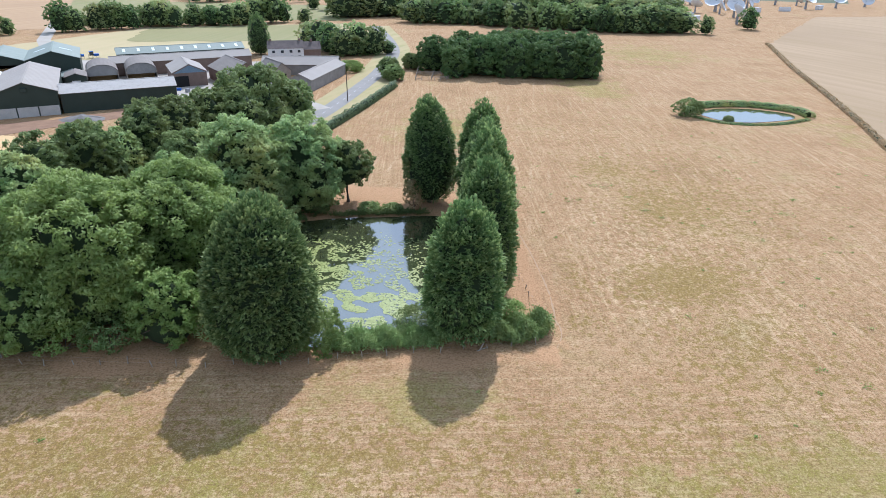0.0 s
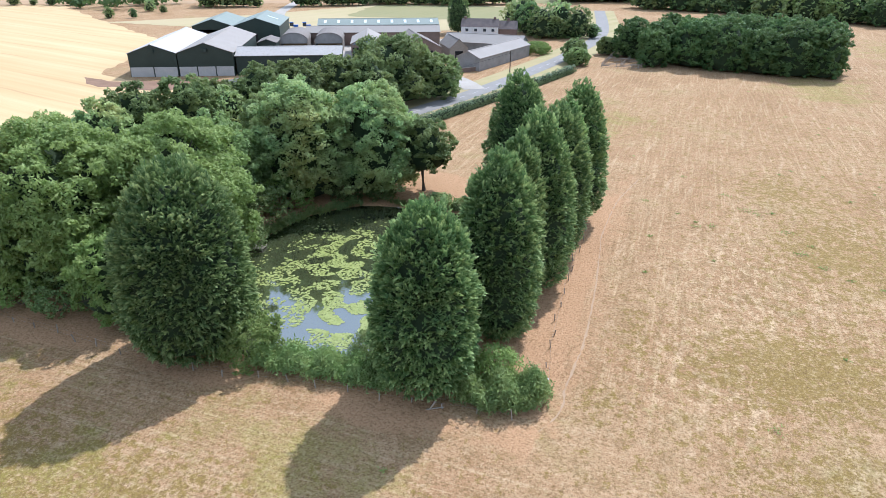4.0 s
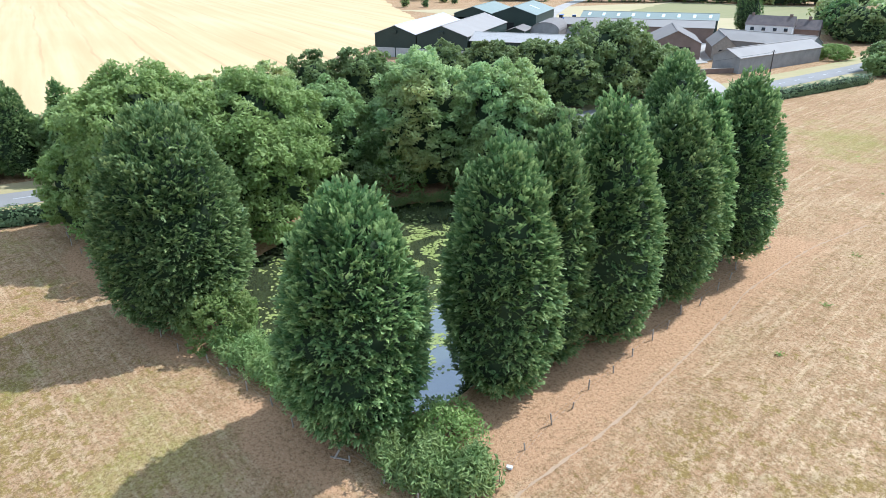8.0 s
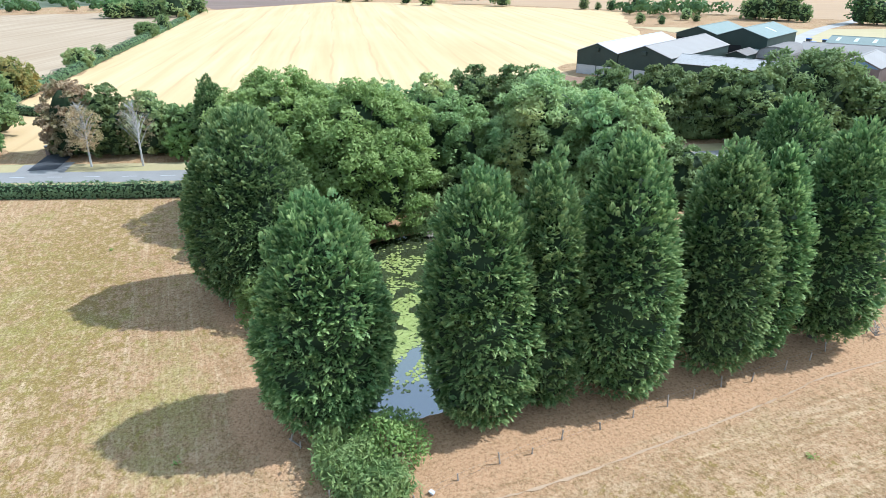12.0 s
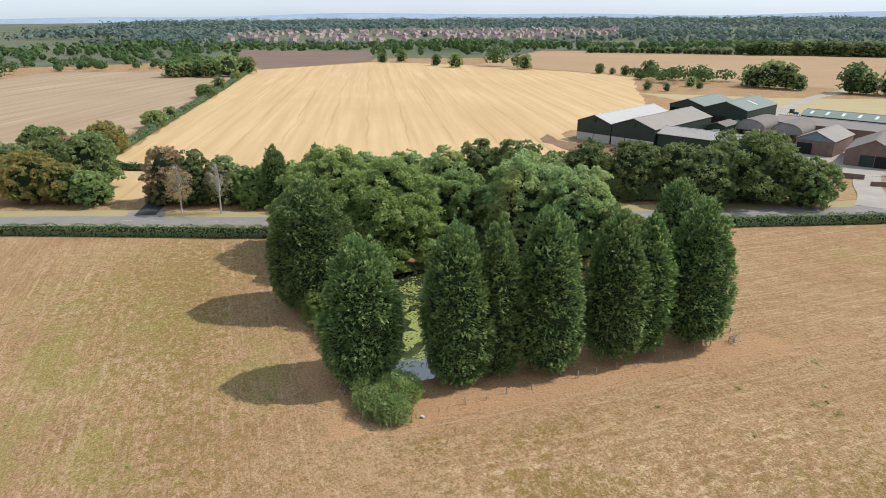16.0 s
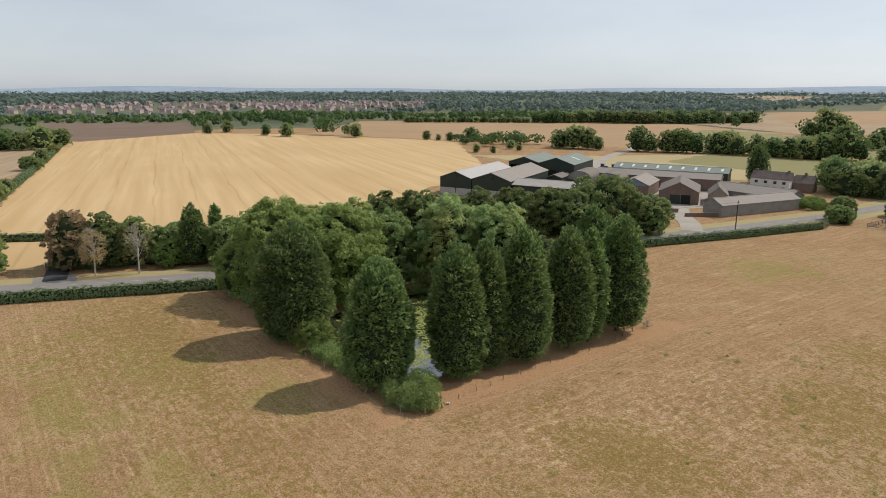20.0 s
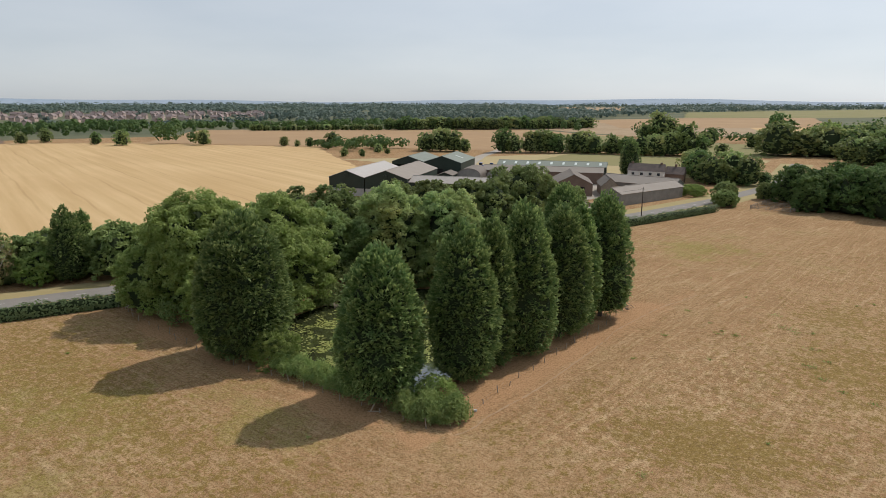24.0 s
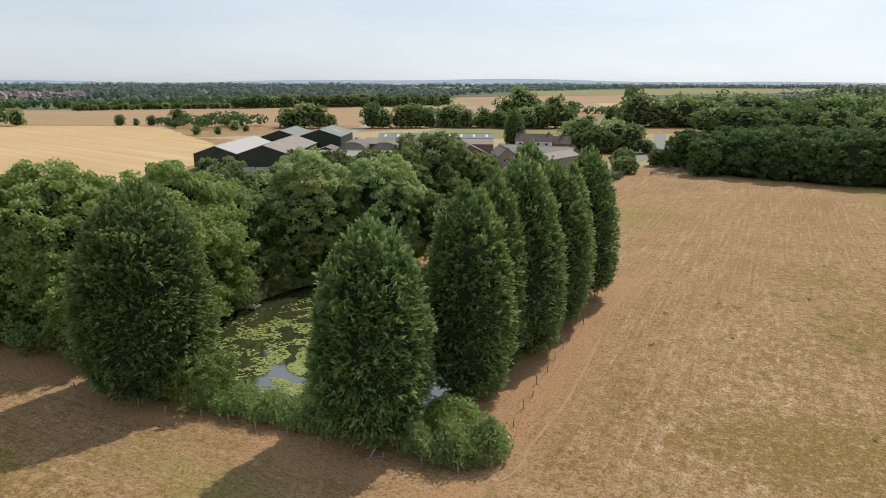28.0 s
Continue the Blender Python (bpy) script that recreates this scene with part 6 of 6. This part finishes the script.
# ---- livestock pens by the lane ----
def pen():
    t = tagged(new("livestock_pen"), "grey timber livestock pens with rails by the lane", "pen")
    lines = [[(-16.5, 159.8), (-5.6, 160.6)], [(-5.6, 160.6), (0.8, 181)], [(-16.5, 159.8), (-15.4, 183)], [(-11, 160.2), (-9, 182.5)], [(-16, 170.5), (-2.4, 170.5)], [(-15.4, 183), (0.8, 181)]]
    pm = rm = None
    for ln in lines:
        spots = along(ln, 2.2)
        for x, y, a in spots:
            if pm is None:
                o = part("post", box(0.15, 0.15, 1.35, bevel=0.01), M_POST, t)
                pm = o.data
                o.matrix_basis = pose(x, y, 0, 0, 0, a)
                o = part("rail", box(2.2, 0.06, 0.14, 1.1, 0, 0), M_POST, t)
                rm = o.data
                o.matrix_basis = pose(x, y, 0.5, 0, 0, a)
            else:
                shared("post", pm, t, pose(x, y, 0, 0, 0, a))
            for z in (0.35, 0.75, 1.12):
                shared("rail", rm, t, pose(x, y, z, 0, 0, a))


pen()


# ---- weeds in the meadow ----
def tufts():
    rng = np.random.default_rng(702)
    spots = [(48.6, 33.4, 1.6), (41.4, 29.6, 0.8), (50.7, 22.7, 0.9), (48.8, 17.6, 0.9), (42.2, 34.8, 0.8), (48.9, 58.1, 0.9), (32.2, -15.6, 0.7), (28.9, -12.7, 0.9), (11.9, 40.4, 0.8), (4.7, 48, 0.7), (18.8, 49, 1.2), (9.8, 61.5, 0.7), (23.4, 42.3, 1.2), (33.7, 58.2, 0.6), (14.2, 41.3, 0.8), (20.1, 47.9, 0.9), (22.1, 49.1, 0.5), (25.8, 38.5, 0.6), (24.5, 35.5, 1.1), (26.5, 32.3, 0.7), (6.5, 24.1, 0.4), (16, 54.6, 0.9), (54.3, 40.8, 0.9), (66.4, 47.4, 0.9), (6.3, 35, 0.5)]
    for i in range(70):
        spots.append((rng.normal(46, 22), rng.normal(45, 35), rng.uniform(0.2, 0.6)))
    for i in range(8):
        spots.append((rng.uniform(-55, 30), rng.uniform(-45, -12), rng.uniform(0.2, 0.5)))
    P, S_ = [], []
    for x, y, r in spots:
        r *= 0.72
        n = int(70 * r * r + 18)
        q = rng.normal(size=(n, 2)) * r * 0.55
        P.append(np.stack([x + q[:, 0] * 1.3, y + q[:, 1], rng.uniform(0.02, 0.22, n) * (0.6 + r)], 1))
        S_.append(rng.uniform(0.07, 0.16, n))
    P, S_ = np.concatenate(P), np.concatenate(S_)
    nrm = unit(rng.normal(size=P.shape) * 0.5 + np.array([0, 0, 1.0]))
    V, F = leaves(P, nrm, S_, rng, 0.4)
    return tagged(link_mesh("weeds", V, F, M_WEED), "scattered green weed clumps in dry grass", "weeds", "", "stuff")


tufts()


# ---- small things round the pond ----
trough = thing("water_trough", -0.2, -0.6, 0, "small white plastic trough by the fence corner", "trough", "", 25)
part("tub", box(0.36, 0.24, 0.18, bevel=0.05), M_DISH, trough)
part("rim", box(0.39, 0.27, 0.03, 0, 0, 0.175, 0.01), M_DISH, trough)
jetty = thing("jetty", -40.6, 14.6, 0, "small weathered plank jetty at the far bank", "jetty", "", 12)
for i in range(6):
    part("plank", box(0.28, 1.5, 0.05, -0.75 + 0.3 * i, 0, -0.1, 0.008), M_POST, jetty)
for px, py in ((-0.7, -0.6), (0.7, -0.6), (-0.7, 0.6), (0.7, 0.6)):
    part("post", box(0.12, 0.12, 1.0, px, py, -1.0, 0.01), M_POST, jetty)
stile = thing("stile", -63.0, -8.2, 0, "wooden stile with a pale notice board at the fence", "stile", "", 4)
for px in (-0.9, 0.9):
    part("post", box(0.14, 0.14, 1.3, px, 0, 0, 0.01), M_POST, stile)
for z in (0.35, 0.7, 1.05):
    part("rail", box(1.8, 0.05, 0.12, 0, 0.09, z, 0.005), M_POST, stile)
part("notice_board", box(0.7, 0.05, 0.55, 0.1, -0.1, 0.75, 0.005), M_DISH, stile, "pale blank notice board")
fallen = thing("fallen_post", -8.6, -8.0, 0.0, "broken fence post leaning in bare soil", "post")
part("shaft", box(0.12, 0.12, 1.2, bevel=0.01), M_POST, fallen).matrix_basis = pose(0, 0, 0, 0, 28, 10)
part("broken_rail", box(1.5, 0.1, 0.08, 0.5, 0, 0.0, 0.01), M_POST, fallen).matrix_basis = pose(0, 0, 0.12, 0, -6, 24)

# branch litter under the last cypress
litter = thing("dead_branches", -2.6, 42.2, 0, "pile of grey dead branches at the fence end", "branches")
rl = random.Random(12)
for i in range(9):
    bv, bf = tube([(0, 0, 0.1), (rl.uniform(-.9, .9), rl.uniform(-.9, .9), rl.uniform(0.4, 1.0)), (rl.uniform(-1.6, 1.6), rl.uniform(-1.6, 1.6), rl.uniform(0.5, 1.7))], [0.05, 0.04, 0.015], 5)
    link_mesh("branch", bv, bf, M_POST, litter)

# ---- lane details ----
for i, (x, y, a) in enumerate(along(ROAD, 6.0)):
    if -40 < y < 190:
        ln = tagged(new("road_marking"), "worn white dash on the lane", "road marking", "road dashes", "structure")
        ln.matrix_basis = pose(x, y, 0.094, 0, 0, a)
        part("paint", box(2.4, 0.12, 0.006), M_ROADPAINT, ln)
ribbon("drive", [(-91, -34.5), (-99, -33), (-112, -30)], 4.5, M_TARMAC_DARK, 0.13, "dark asphalt drive with an iron gate", "road")
ribbon("drive_mouth", [(-88, -35), (-95, -33.8)], 8, M_ROAD, 0.11, "grey asphalt drive mouth at the lane", "road")
gate = thing("drive_gate", -100.5, -32.3, 0, "black iron gate between brick pillars", "gate", "", 75)
for px in (-2.5, 2.5):
    p_ = part("pillar", box(0.6, 0.6, 1.7, px, 0, 0, 0.02), M_BRICK, gate)
    part("capstone", box(0.72, 0.72, 0.12, px, 0, 1.7, 0.02), M_PANEL, p_)
for z in (0.25, 1.25):
    part("rail", box(4.3, 0.05, 0.06, 0, 0, z), M_TYRE, gate)
for i in range(19):
    part("bar", box(0.03, 0.03, 1.25, -2.1 + i * 0.233, 0, 0.15), M_TYRE, gate)
wv, wf = tube([(-36.6, 125.9, 7.9), (-47, 92, 7.0), (-57, 58, 6.6), (-66, 28, 7.0), (-73, 2, 7.9)], [0.02] * 5, 4)
wire = tagged(link_mesh("overhead_wire", wv, wf, M_TYRE), "thin dark overhead wire along the lane", "wire")
pole2 = thing("telegraph_pole", -73, 2, 0, "dark wooden telegraph pole among trees", "pole")
tv, tf = tube([(0, 0, -0.5), (0, 0, 4), (0, 0, 8.2)], [0.16, 0.14, 0.10], 8)
link_mesh("shaft", tv, tf, M_POLE, pole2)


# ---- vehicles and yard clutter ----
def car(x, y, turn, paint, label):
    t = thing("car", x, y, 0, label, "car", "parked cars", turn)
    V = [(-2.1, 0.3), (2.1, 0.3), (2.15, 0.8), (1.3, 0.95), (0.6, 1.45), (-1.2, 1.45), (-1.9, 0.95), (-2.15, 0.8)]
    bm = bmesh.new()
    a = [bm.verts.new((px, -0.85, pz)) for px, pz in V]
    b = [bm.verts.new((px, 0.85, pz)) for px, pz in V]
    bm.faces.new(a)
    bm.faces.new(b[::-1])
    for i in range(len(V)):
        j = (i + 1) % len(V)
        bm.faces.new((a[j], a[i], b[i], b[j]))
    bmesh.ops.bevel(bm, geom=bm.edges[:], offset=0.06, segments=1, affect="EDGES")
    part("body", bm, paint, t)
    for sy in (-0.87, 0.87):
        part("side_window", box(1.7, 0.03, 0.38, -0.3, sy, 1.0, 0.0), M_GLASS, t)
        for sx in (-1.3, 1.3):
            wv_, wf_ = tube([(sx, sy - 0.08, 0.32), (sx, sy + 0.08, 0.32)], [0.32, 0.32], 12)
            link_mesh("wheel", wv_, wf_, M_TYRE, t)


car(-107, -8, 70, M_DISH, "white parked car behind lane-side trees")
car(-104, 2, 70, M_DISH, "white parked car beside a thicket")
car(-101, -3, 65, M_STEEL, "grey parked car behind trees")


def tractor(x, y, turn, paint, label):
    t = thing("tractor", x, y, 0, label, "tractor", "farm machines", turn)
    part("bonnet", box(2.0, 0.9, 0.9, 1.1, 0, 0.9, 0.08), paint, t)
    cb = part("cab", box(1.5, 1.4, 1.5, -0.6, 0, 1.2, 0.06), M_GLASS, t)
    part("cab_roof", box(1.7, 1.6, 0.15, -0.6, 0, 2.7, 0.04), paint, cb)
    for sx, r_, wd in ((-0.9, 0.85, 0.5), (1.6, 0.6, 0.38)):
        for sy in (-0.9, 0.9):
            wv_, wf_ = tube([(sx, sy - wd / 2, r_), (sx, sy + wd / 2, r_)], [r_, r_], 14)
            link_mesh("wheel", wv_, wf_, M_TYRE, t)


tractor(-152, 205, 20, M_BLUE, "blue tractor parked in the yard")
tractor(-147, 207, 35, M_BLUE, "blue tractor parked beside another")
tractor(-97, 141, 60, M_RED, "red farm machine in front of a brick barn")
rc = random.Random(44)
for i in range(16):
    x, y = rc.choice(((-124, 157), (-128, 163), (-132, 172), (-134, 178), (-92, 140), (-86, 138), (-75, 140))) 
    x, y = x + rc.uniform(-2, 2), y + rc.uniform(-2, 2)
    c_ = thing("crate", x, y, 0, "stacked farm crate in the yard", "crate", "yard crates", rc.uniform(0, 90))
    part("box", box(1.2, 1.0, rc.uniform(0.7, 1.4), bevel=0.03), rc.choice((M_POST, M_BRICK, M_STEEL, M_BLUE, M_HAY)), c_)
heap = thing("gravel_heap", -104, 103, 0, "grey gravel heap in front of the barn", "heap")
rng_h = np.random.default_rng(5)
hv = [(0, 0, 1.5)] + [(math.cos(a) * r_ * 1.6 + rng_h.uniform(-.3, .3), math.sin(a) * r_ + rng_h.uniform(-.3, .3), max(0, 1.5 * (1 - r_ / 4)) + (rng_h.uniform(-.12, .12) if r_ < 3.9 else -0.05)) for r_ in (1.2, 2.4, 4.0) for a in np.linspace(0, 6.283, 17)[:-1]]
hf = [(0, 1 + j, 1 + (j + 1) % 16) for j in range(16)] + [(1 + k * 16 + j, 1 + (k + 1) * 16 + j, 1 + (k + 1) * 16 + (j + 1) % 16, 1 + k * 16 + (j + 1) % 16) for k in range(2) for j in range(16)]
link_mesh("gravel", hv, hf, M_GRAVEL, heap)
gw = thing("garden_wall", -66.5, 132, 0, "low red brick wall at the farm entrance", "wall", "", 38)
part("brickwork", box(12, 0.3, 1.3), M_BRICK, gw)
part("coping", box(12.1, 0.4, 0.1, 0, 0, 1.3), M_PANEL, gw)
